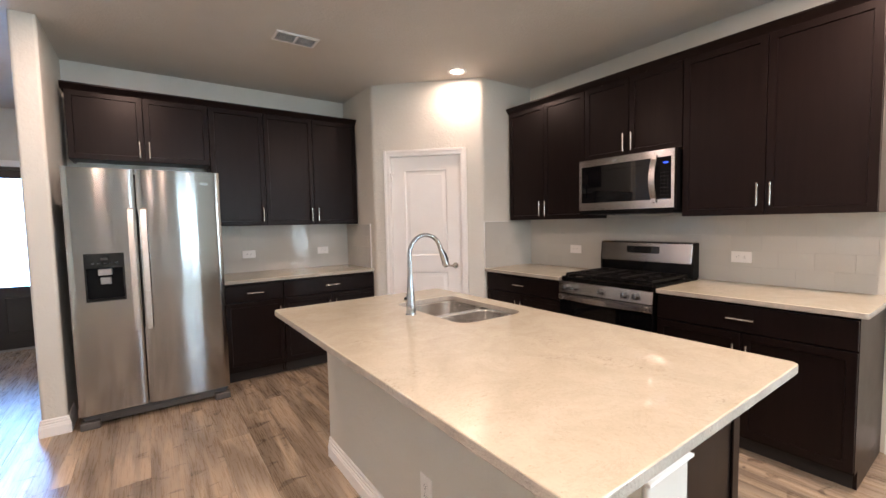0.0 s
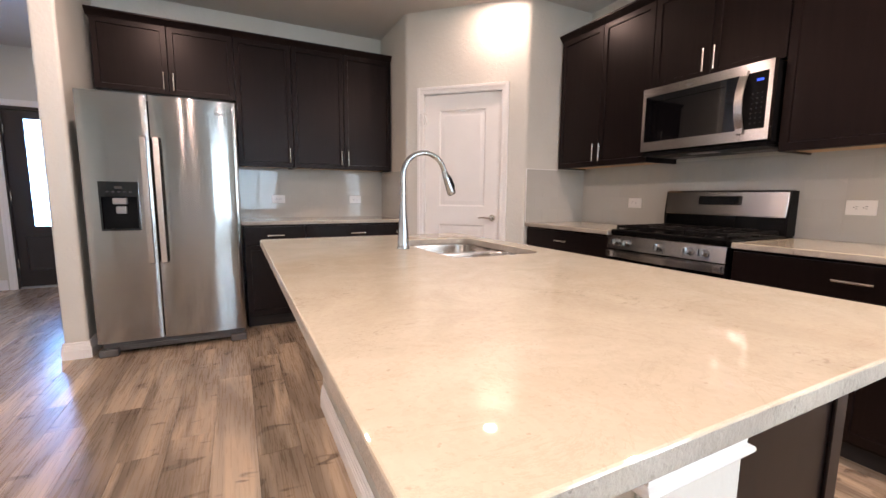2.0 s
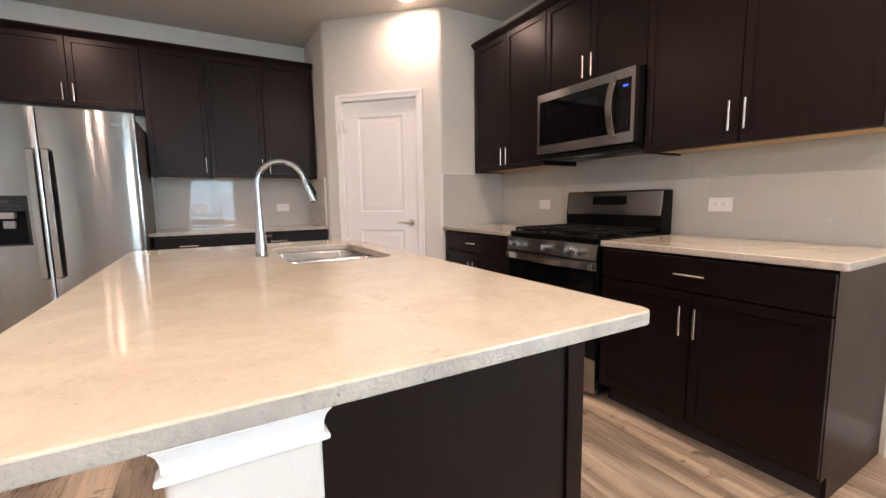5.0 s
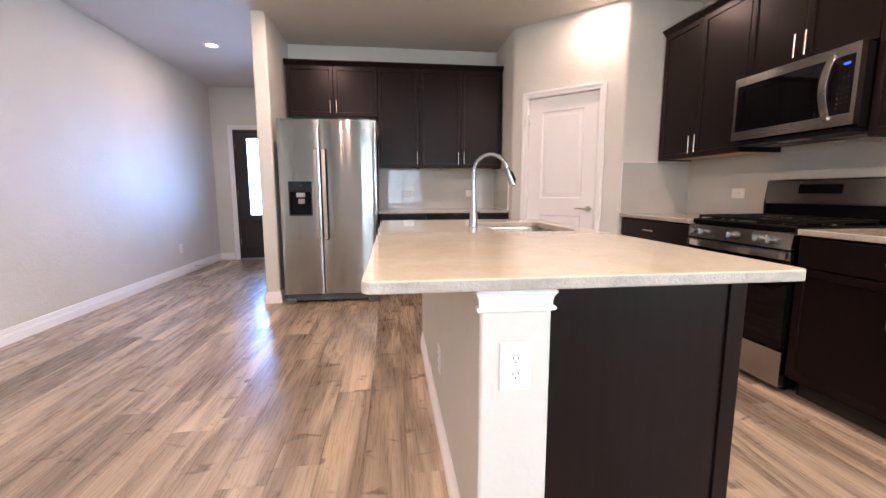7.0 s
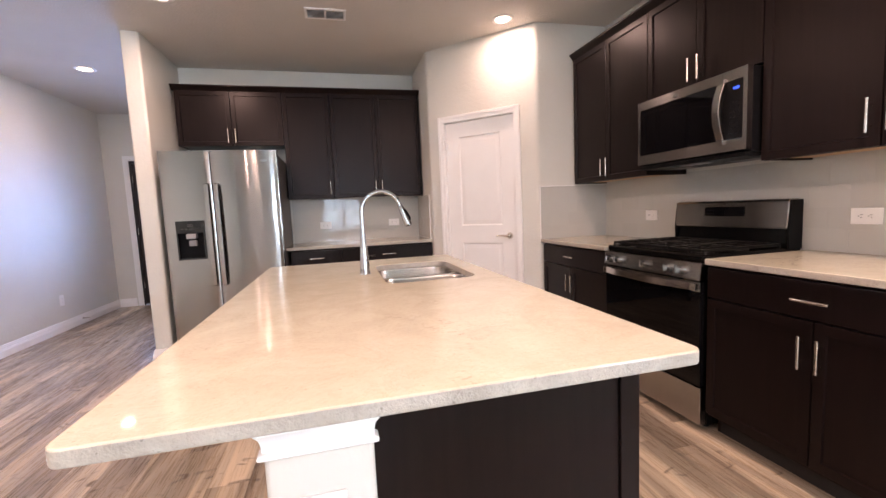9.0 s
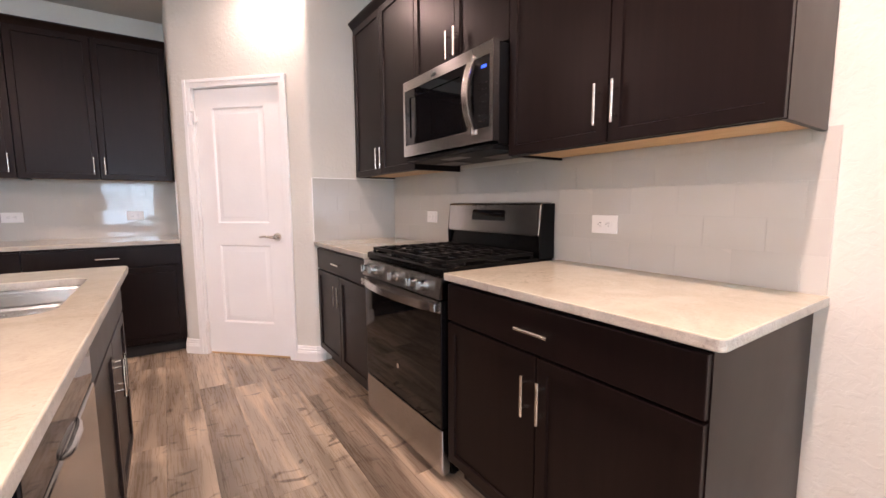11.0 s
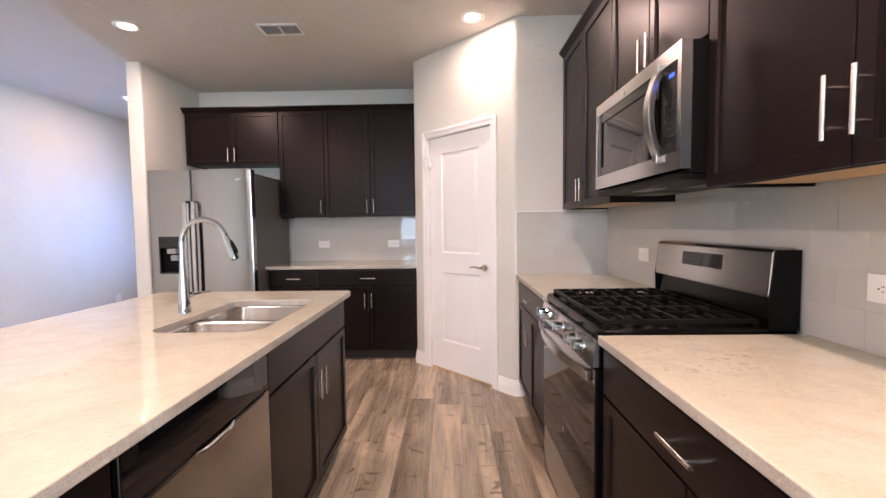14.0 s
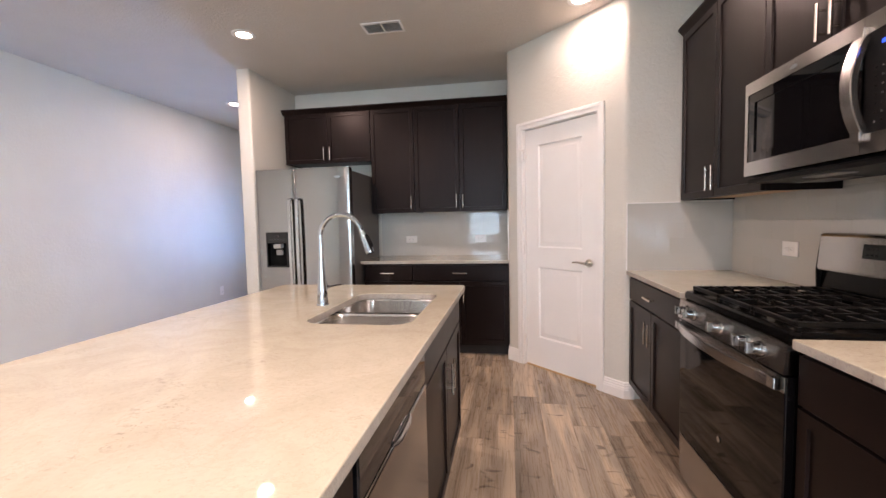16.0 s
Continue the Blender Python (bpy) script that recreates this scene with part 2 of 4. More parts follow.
# ---- mesh helpers ----
def box(bm, x0, y0, z0, x1, y1, z1, bevel=0.0, seg=2):
    made = bmesh.ops.create_cube(bm, size=1.0)["verts"]
    for v in made:
        v.co = Vector(((x0 + x1) / 2 + v.co.x * (x1 - x0), (y0 + y1) / 2 + v.co.y * (y1 - y0), (z0 + z1) / 2 + v.co.z * (z1 - z0)))
    if bevel:
        edges = list({e for v in made for e in v.link_edges})
        bmesh.ops.bevel(bm, geom=edges, offset=bevel, segments=seg, affect="EDGES", profile=0.5)
    return bm


def boxed(*args, **kw):
    return box(bmesh.new(), *args, **kw)


def prism(bm, outline, lo, hi, axis="z"):
    """An outline of pairs drawn along an axis: z takes (x, y); x takes (y, z); y takes (x, z)."""
    place = {"z": lambda p, h: (p[0], p[1], h), "x": lambda p, h: (h, p[0], p[1]), "y": lambda p, h: (p[0], h, p[1])}[axis]
    a = [bm.verts.new(place(p, lo)) for p in outline]
    b = [bm.verts.new(place(p, hi)) for p in outline]
    n = len(outline)
    faces = [bm.faces.new(a), bm.faces.new(b)]
    for i in range(n):
        faces.append(bm.faces.new((a[i], a[(i + 1) % n], b[(i + 1) % n], b[i])))
    bmesh.ops.recalc_face_normals(bm, faces=faces)
    return bm


def rod(bm, p0, p1, r0, r1=None, sides=14, caps=True):
    r1 = r0 if r1 is None else r1
    p0, p1 = Vector(p0), Vector(p1)
    m = Matrix.Translation((p0 + p1) / 2) @ (p1 - p0).to_track_quat("Z", "Y").to_matrix().to_4x4()
    bmesh.ops.create_cone(bm, cap_ends=caps, segments=sides, radius1=r0, radius2=r1, depth=(p1 - p0).length, matrix=m)
    return bm


def tube(bm, points, radii, sides=14):
    """A round bar along points, with its ends closed."""
    pts = [Vector(p) for p in points]
    rings = []
    for i, p in enumerate(pts):
        way = (pts[min(i + 1, len(pts) - 1)] - pts[max(i - 1, 0)]).normalized()
        q = way.to_track_quat("Z", "Y")
        r = radii[i] if isinstance(radii, (list, tuple)) else radii
        rings.append([bm.verts.new(p + q @ Vector((r * math.cos(a), r * math.sin(a), 0))) for a in [2 * math.pi * k / sides for k in range(sides)]])
    for a, b in zip(rings, rings[1:]):
        best = min(range(sides), key=lambda s: sum((a[k].co - b[(k + s) % sides].co).length for k in range(0, sides, 3)))
        for k in range(sides):
            bm.faces.new((a[k], a[(k + 1) % sides], b[(k + 1 + best) % sides], b[(k + best) % sides]))
    bm.faces.new(rings[0]), bm.faces.new(rings[-1])
    bmesh.ops.recalc_face_normals(bm, faces=bm.faces[:])
    return bm


def rounded(x0, y0, x1, y1, r, n=6):
    """The outline of a rectangle with round corners."""
    pts = []
    for cx, cy, a0 in ((x1 - r, y1 - r, 0), (x0 + r, y1 - r, 90), (x0 + r, y0 + r, 180), (x1 - r, y0 + r, 270)):
        for k in range(n + 1):
            a = radians(a0 + 90 * k / n)
            pts.append((cx + r * math.cos(a), cy + r * math.sin(a)))
    return pts


def finish(name, bm, mat, smooth=True):
    """A mesh from bm; smooth keeps corners and the rims of flat faces crisp."""
    data = bpy.data.meshes.new(name)
    bmesh.ops.recalc_face_normals(bm, faces=bm.faces[:])
    if smooth:
        for f in bm.faces:
            f.smooth = True
        for e in bm.edges:
            if len(e.link_faces) == 2:
                turn = e.calc_face_angle(0)
                one, two = sorted(f.calc_area() for f in e.link_faces)
                e.smooth = not (turn > 0.62 or (turn > 0.12 and two > 5 * max(one, 1e-9)))
    bm.to_mesh(data)
    bm.free()
    for one in mat if isinstance(mat, (list, tuple)) else (mat,):
        data.materials.append(one)
    return data


def part(name, bm, mat, parent, label=""):
    ob = new(name, finish(name, bm, mat))
    ob.parent = parent
    return tagged(ob, label)


def thing(name, m, label, category, group=""):
    ob = new(name)
    ob.matrix_basis = m
    return tagged(ob, label, category, group)


def structure(name, bm, mat, label="", category=""):
    return tagged(new(name, finish(name, bm, mat)), label, category, "", "structure")


def wall_blocks(bm, along, a0, a1, b0, b1, z0, z1, holes=()):
    """A wall along x or y from a0 to a1, b0 to b1 thick, with holes (h0, h1, low, high)."""
    def put(p, q, lo, hi):
        if along == "x":
            box(bm, p, b0, lo, q, b1, hi)
        else:
            box(bm, b0, p, lo, b1, q, hi)
    at = a0
    for h0, h1, lo, hi in sorted(holes):
        put(at, h0, z0, z1)
        if lo > z0:
            put(h0, h1, z0, lo)
        put(h0, h1, hi, z1)
        at = h1
    put(at, a1, z0, z1)
    return bm


def band(bm, pts, thick, z0, z1):
    """An upright sheet of that thickness along points, set off to their left."""
    pts = [Vector(p) for p in pts]
    off = []
    for i, p in enumerate(pts):
        ways = [(pts[j + 1] - pts[j]).normalized() for j in (i - 1, i) if 0 <= j < len(pts) - 1]
        nrm = [Vector((-w.y, w.x)) for w in ways]
        s = sum(nrm, Vector((0, 0))).normalized()
        off.append(p + s * (thick / max(0.3, s.dot(nrm[0]))))
    rings = [[bm.verts.new((q.x, q.y, z)) for q, z in ((p, z0), (p, z1), (o, z1), (o, z0))] for p, o in zip(pts, off)]
    for a, b in zip(rings, rings[1:]):
        for j in range(4):
            bm.faces.new((a[j], a[(j + 1) % 4], b[(j + 1) % 4], b[j]))
    bm.faces.new(rings[0]), bm.faces.new(rings[-1])
    return bm


def moulding(bm, pts, profile):
    """A profile of (out, up) pairs drawn along points on plan; out is to the right of the way."""
    pts = [Vector(p) for p in pts]
    rings = []
    for i, p in enumerate(pts):
        ways = [(pts[j + 1] - pts[j]).normalized() for j in (i - 1, i) if 0 <= j < len(pts) - 1]
        nrm = [Vector((w.y, -w.x)) for w in ways]
        s = sum(nrm, Vector((0, 0))).normalized()
        k = 1 / max(0.3, s.dot(nrm[0]))
        rings.append([bm.verts.new((p.x + s.x * o * k, p.y + s.y * o * k, z)) for o, z in profile])
    n = len(profile)
    for a, b in zip(rings, rings[1:]):
        for j in range(n):
            bm.faces.new((a[j], a[(j + 1) % n], b[(j + 1) % n], b[j]))
    bm.faces.new(rings[0]), bm.faces.new(rings[-1])
    bmesh.ops.recalc_face_normals(bm, faces=bm.faces[:])
    return bm


# ---- the shell ----
X0, X1, Y0, Y1, BACK = -1.93, 3.67, -4.6, 6.98, 4.89
PIER0, PIER1, PIERY = -0.36, -0.225, 4.03
structure("ground", boxed(-60, -60, -0.5, 60, 60, -0.12), GRASS, "flat green lawn round the house", "ground")
structure("floor", boxed(X0 - 0.1, Y0 - 0.1, -0.1, X1 + 0.1, Y1 + 0.1, -0.006), SUBFLOOR, "grey-brown wood-look vinyl plank floor", "floor")
structure("ceiling", boxed(X0 - 0.12, Y0 - 0.12, CEIL, X1 + 0.12, Y1 + 0.12, CEIL + 0.15), CEILING, "greige painted textured ceiling with recessed lights", "ceiling")
structure("wall_west", boxed(X0 - 0.12, Y0 - 0.12, -0.1, X0, Y1 + 0.12, CEIL), WALL, "long pale greige painted wall of the hall", "wall")
structure("wall_east", wall_blocks(bmesh.new(), "y", Y0 - 0.12, Y1 + 0.12, X1, X1 + 0.12, -0.1, CEIL, [(-3.3, -1.5, 0.6, 2.1)]), WALL, "greige painted wall behind the gas range", "wall")
structure("wall_south", wall_blocks(bmesh.new(), "x", X0, X1, Y0 - 0.12, Y0, -0.1, CEIL, [(0.80, 1.95, 0.75, 2.1)]), WALL, "painted wall with a twin window", "wall")
structure("wall_north", wall_blocks(bmesh.new(), "x", X0, PIER0, Y1, Y1 + 0.12, -0.1, CEIL, [(-1.62, -0.67, -0.1, 2.12)]), WALL, "painted end wall of the hall with the entry door", "wall")
structure("wall_kitchen_back", boxed(PIER1, BACK, -0.1, X1, BACK + 0.11, CEIL), WALL, "greige painted wall behind the refrigerator and cabinets", "wall")


def round_pier():
    bm = bmesh.new()
    r = 0.018
    outline = [(PIER1, Y1), (PIER0, Y1)]
    for cx, a0 in ((PIER0 + r, 180), (PIER1 - r, 270)):
        outline += [(cx + r * math.cos(radians(a0 + 90 * k / 5)), PIERY + r + r * math.sin(radians(a0 + 90 * k / 5))) for k in range(6)]
    return prism(bm, outline, -0.1, CEIL)


structure("wall_pier", round_pier(), WALL, "rounded end of the painted wall beside the refrigerator", "wall")

# pantry: two short walls and a slanting wall with a door in it
PA, PB = Vector((2.19, 4.17)), Vector((2.985, 3.385))
PWAY = (PB - PA).normalized()
PMID = Vector((2.575, 3.79))
JAMB_L, JAMB_R = PMID - PWAY * 0.372, PMID + PWAY * 0.372


def soft_corner(a, c, b, r=0.03, n=5):
    a, b, c = Vector(a), Vector(b), Vector(c)
    p, q = c + (a - c).normalized() * r, c + (b - c).normalized() * r
    return [tuple((1 - u) ** 2 * p + 2 * u * (1 - u) * c + u * u * q) for u in [k / n for k in range(n + 1)]]


bm = bmesh.new()
band(bm, [(2.19, BACK), *soft_corner((2.19, BACK), PA, JAMB_L), tuple(JAMB_L)], 0.11, -0.1, CEIL)
band(bm, [tuple(JAMB_R), *soft_corner(JAMB_R, PB, (X1, PB.y)), (X1, PB.y)], 0.11, -0.1, CEIL)
band(bm, [tuple(JAMB_L), tuple(JAMB_R)], 0.11, 2.062, CEIL)
structure("wall_pantry", bm, WALL, "slanting greige pantry wall with soft rounded corners", "wall")

BASE_PROFILE = [(0.0, 0.0), (0.016, 0.0), (0.016, 0.062), (0.0135, 0.066), (0.0135, 0.078), (0.0105, 0.082), (0.0105, 0.096), (0.007, 0.100), (0.007, 0.112), (0.002, 0.118), (0.0, 0.118)]
CAS = 0.05


def base_run(pts):
    structure("baseboard", moulding(bmesh.new(), pts, BASE_PROFILE), TRIM, "white ridged baseboard along the wall", "baseboard")


base_run([(X0, Y0), (X0, Y1)])
base_run([(X0 + 0.016, Y1), (-1.70, Y1)])
base_run([(PIER0, Y1 - 0.02), (PIER0, PIERY), (PIER1, PIERY), (PIER1, PIERY + 0.25)])
base_run([(2.19, 4.24), tuple(PA), tuple(JAMB_L - PWAY * CAS)])
base_run([tuple(JAMB_R + PWAY * CAS), tuple(PB), (3.05, PB.y)])
base_run([(X1, 0.70), (X1, Y0)])
base_run([(X1 - 0.016, Y0), (X0 + 0.016, Y0)])


# ---- doors and windows ----
def casing(parent, w, h, face_w, out):
    """Stepped trim round an opening w wide and h high, standing proud of y = 0 towards -y."""
    for side in (-1, 1):
        bm = bmesh.new()
        lo, hi = sorted((side * w / 2, side * (w / 2 + face_w)))
        box(bm, lo, -out * 0.7, 0, hi, 0, h, 0.002)
        a, b = sorted((side * (w / 2 + face_w * 0.55), side * (w / 2 + face_w)))
        box(bm, a, -out, 0, b, -out * 0.7 + 0.001, h + face_w, 0.003)
        part("casing", bm, TRIM, parent)
    bm = bmesh.new()
    box(bm, -w / 2 - face_w, -out * 0.7, h, w / 2 + face_w, 0, h + face_w, 0.002)
    box(bm, -w / 2 - face_w * 0.45, -out, h + face_w * 0.55, w / 2 + face_w * 0.45, -out * 0.7 + 0.001, h + face_w, 0.003)
    part("head_casing", bm, TRIM, parent)


def sunk_panel(bm, x0, z0, x1, z1, y, depth=0.012, rim=0.022, raise_to=0.004):
    """A moulded panel on a face looking to -y: sloping rim, sunk field, raised middle."""
    def ring(i, dy):
        return [bm.verts.new(p) for p in ((x0 + i, y + dy, z0 + i), (x1 - i, y + dy, z0 + i), (x1 - i, y + dy, z1 - i), (x0 + i, y + dy, z1 - i))]
    rings = [ring(0, 0), ring(rim * 0.5, depth), ring(rim, depth), ring(rim * 2.2, raise_to)]
    for a, b in zip(rings, rings[1:]):
        for k in range(4):
            bm.faces.new((a[k], a[(k + 1) % 4], b[(k + 1) % 4], b[k]))
    bm.faces.new(rings[-1])


def panelled_slab(w, h, t, panels):
    """A door leaf: front at y = 0, with sunk panels (x0, z0, x1, z1), the rest a flat frame."""
    bm = bmesh.new()
    xs = sorted({-w / 2, w / 2, *[p[0] for p in panels], *[p[2] for p in panels]})
    zs = sorted({0.0, h, *[p[1] for p in panels], *[p[3] for p in panels]})
    for xa, xb in zip(xs, xs[1:]):
        for za, zb in zip(zs, zs[1:]):
            if not any(p[0] <= xa and xb <= p[2] and p[1] <= za and zb <= p[3] for p in panels):
                bm.faces.new([bm.verts.new(c) for c in ((xa, 0, za), (xb, 0, za), (xb, 0, zb), (xa, 0, zb))])
    for p in panels:
        sunk_panel(bm, *p, 0.0)
    for q in (((-w / 2, 0, 0), (-w / 2, t, 0), (-w / 2, t, h), (-w / 2, 0, h)), ((w / 2, 0, 0), (w / 2, t, 0), (w / 2, t, h), (w / 2, 0, h)),
              ((-w / 2, 0, h), (w / 2, 0, h), (w / 2, t, h), (-w / 2, t, h)), ((-w / 2, 0, 0), (w / 2, 0, 0), (w / 2, t, 0), (-w / 2, t, 0)),
              ((-w / 2, t, 0), (w / 2, t, 0), (w / 2, t, h), (-w / 2, t, h))):
        bm.faces.new([bm.verts.new(c) for c in q])
    bmesh.ops.remove_doubles(bm, verts=bm.verts[:], dist=1e-5)
    return bm


def lever(parent, x, z, way):
    bm = bmesh.new()
    rod(bm, (x, 0, z), (x, -0.012, z), 0.031, 0.027, 20)
    rod(bm, (x, -0.012, z), (x, -0.045, z), 0.011)
    tube(bm, [(x, -0.046, z), (x + way * 0.03, -0.050, z + 0.002), (x + way * 0.07, -0.052, z + 0.006), (x + way * 0.115, -0.050, z + 0.001)], [0.012, 0.010, 0.008, 0.006])
    part("door_handle", bm, NICKEL, parent, "satin nickel lever handle")


def pantry_door():
    w, h = 0.711, 2.04
    m = pose(PMID.x, PMID.y, 0, 0, 0, math.degrees(math.atan2(PWAY.y, PWAY.x)))
    d = tagged(thing("door_1", m, "closed white two-panel pantry door in white stepped casing", "door"), kind="structure")
    leaf = part("leaf", bmesh.new(), TRIM, d)
    bm = panelled_slab(w, h - 0.012, 0.035, [(-0.215, 0.25, 0.215, 0.86), (-0.215, 1.03, 0.215, h - 0.15)])
    leaf.data = finish("leaf", bm, TRIM)
    leaf.location = (0, 0.022, 0.016)
    bm = bmesh.new()
    box(bm, -0.372, 0.0, 0, -0.3575, 0.11, 2.062), box(bm, 0.3575, 0.0, 0, 0.372, 0.11, 2.062), box(bm, -0.3575, 0.0, 2.0475, 0.3575, 0.11, 2.062)
    box(bm, -0.3575, 0.060, 0, -0.345, 0.1, 2.0475), box(bm, 0.345, 0.060, 0, 0.3575, 0.1, 2.0475), box(bm, -0.345, 0.060, 2.035, 0.345, 0.1, 2.0475)
    part("jamb", bm, TRIM, d)
    casing(d, 0.725, 2.052, 0.058, 0.019)
    lever(d, 0.295, 0.945, -1)
    for hz in (0.22, 1.03, 1.83):
        bm = rod(bmesh.new(), (-0.359, 0.012, hz - 0.045), (-0.359, 0.012, hz + 0.045), 0.006)
        box(bm, -0.372, -0.001, hz - 0.045, -0.345, 0.016, hz + 0.045, 0.001)
        part("hinge", bm, WHITE_PLASTIC, d, "white painted hinge")
    bm = boxed(-0.375, -0.034, 1.775, -0.355, -0.019, 1.875, 0.004)
    box(bm, -0.39, -0.030, 1.87, -0.315, -0.022, 1.885, 0.003), box(bm, -0.345, -0.012, 1.80, -0.333, 0.020, 1.845, 0.003)
    part("flip_lock", bm, WHITE_PLASTIC, d, "small white flip lock")
    part("threshold", boxed(-0.35, 0.02, 0.0, 0.35, 0.10, 0.014, 0.003), MAPLE, d, "pale wood strip under the door")


pantry_door()


def entry_door():
    w, h = 0.91, 2.07
    m = pose(-1.14, Y1, 0)
    d = tagged(thing("door_2", m, "closed black-brown entry door with tall frosted glass", "door"), kind="structure")
    bm = bmesh.new()
    gx, g0, g1 = 0.28, 0.74, 1.98
    wall_blocks(bm, "x", -w / 2, w / 2, 0.03, 0.075, 0.02, h, [(-gx, gx, g0, g1)])
    leaf = part("leaf", bm, ENTRY_WOOD, d)
    bm = bmesh.new()
    for x in (-0.21, 0.21):
        sunk_panel(bm, x - 0.16, 0.20, x + 0.16, 0.62, 0.029, -0.008, 0.02, -0.004)
    part("lower_panels", bm, ENTRY_WOOD, leaf)
    bm = bmesh.new()
    wall_blocks(bm, "x", -gx - 0.035, gx + 0.035, 0.018, 0.032, g0 - 0.035, g1 + 0.035, [(-gx + 0.005, gx - 0.005, g0, g1)])
    part("glass_frame", bm, ENTRY_WOOD, leaf)
    pane = part("pane", boxed(-gx, 0.045, g0, gx, 0.053, g1), FROSTED, leaf, "bright frosted glass")
    pane.visible_shadow = False
    bm = bmesh.new()
    box(bm, -0.475, 0.0, 0, -0.457, 0.12, 2.12), box(bm, 0.457, 0.0, 0, 0.475, 0.12, 2.12), box(bm, -0.457, 0.0, 2.075, 0.457, 0.12, 2.12)
    part("jamb", bm, ENTRY_WOOD, d, "dark painted jamb")
    casing(d, 0.945, 2.11, 0.07, 0.018)
    lever(d, 0.39, 0.95, -1)
    bm = rod(bmesh.new(), (0.39, 0.03, 1.12), (0.39, 0.01, 1.12), 0.028)
    part("deadbolt", bm, NICKEL, d, "satin nickel deadbolt")
    for hz in (0.3, 1.1, 1.85):
        part("hinge", rod(bmesh.new(), (-0.455, 0.024, hz - 0.05), (-0.455, 0.024, hz + 0.05), 0.008), NICKEL, d)
    part("sill", boxed(-0.457, 0.0, 0.0, 0.457, 0.14, 0.018, 0.004), GREY_PLASTIC, d, "grey metal sill")


entry_door()


def window(name, m, w, h, label):
    d = tagged(thing(name, m, label, "window"), kind="structure")
    frame_bm = wall_blocks(bmesh.new(), "x", -w / 2, w / 2, 0.04, 0.10, 0, h, [(-w / 2 + 0.04, -0.03, 0.04, h - 0.04), (0.03, w / 2 - 0.04, 0.04, h - 0.04)])
    part("window_frame", frame_bm, WHITE_PLASTIC, d)
    part("window_sill", boxed(-w / 2 - 0.04, -0.03, -0.022, w / 2 + 0.04, 0.04, -0.001, 0.004), TRIM, d)
    for a, b in ((-w / 2 + 0.04, -0.03), (0.03, w / 2 - 0.04)):
        part("meeting_rail", boxed(a, 0.05, h / 2 - 0.02, b, 0.09, h / 2 + 0.02), WHITE_PLASTIC, d)
        for lo, hi in ((0.04, h / 2 - 0.02), (h / 2 + 0.02, h - 0.04)):
            p = part("pane", boxed(a, 0.068, lo, b, 0.072, hi), GLASS, d)
            p.visible_shadow = False


window("window_1", pose(1.375, Y0, 0.75, 0, 0, 180), 1.15, 1.35, "bright white-framed twin window with daylight")
# window_2 is added out of view; only its daylight counts
window("window_2", pose(X1, -2.4, 0.6, 0, 0, -90), 1.8, 1.5, "unseen, guessed twin window added to bring daylight onto the hall wall")


# ---- cabinets ----
def bar_pull(parent, x, y, z, length, upright=True):
    """A steel bar on two posts, on a face at y that looks to -y."""
    bm = bmesh.new()
    h = length / 2
    d = (0, 0, 1) if upright else (1, 0, 0)
    c = Vector((x, y - 0.030, z))
    rod(bm, c - Vector(d) * h, c + Vector(d) * h, 0.006, sides=12)
    for s in (-0.62, 0.62):
        p = c + Vector(d) * h * s
        rod(bm, p, (p.x, y, p.z), 0.0045, sides=8)
    return part("handle", bm, NICKEL, parent, "brushed nickel bar pull")


def shaker_front(parent, name, x0, z0, x1, z1, y, rail=0.057, sunk=0.009):
    """A cabinet front 20 mm thick with a sunk middle; its face at y looks to -y."""
    bm = bmesh.new()
    box(bm, x0, y, z0, x1, y + 0.02, z1)
    if rail:
        face = [f for f in bm.faces if f.calc_center_median().y < y + 0.001]
        bmesh.ops.inset_region(bm, faces=face, thickness=rail)
        bmesh.ops.inset_region(bm, faces=face, thickness=0.004)
        for v in face[0].verts:
            v.co.y += sunk
    outer = [e for e in bm.edges if all(abs(v.co.y - y) < 1e-4 and (min(abs(v.co.x - x0), abs(v.co.x - x1)) < 1e-4 or min(abs(v.co.z - z0), abs(v.co.z - z1)) < 1e-4) for v in e.verts)
             and (abs(e.verts[0].co.x - e.verts[1].co.x) < 1e-4 and min(abs(e.verts[0].co.x - x0), abs(e.verts[0].co.x - x1)) < 1e-4 or abs(e.verts[0].co.z - e.verts[1].co.z) < 1e-4 and min(abs(e.verts[0].co.z - z0), abs(e.verts[0].co.z - z1)) < 1e-4)]
    bmesh.ops.bevel(bm, geom=outer, offset=0.0025, segments=2, affect="EDGES", profile=0.5)
    return part(name, bm, ESPRESSO, parent)


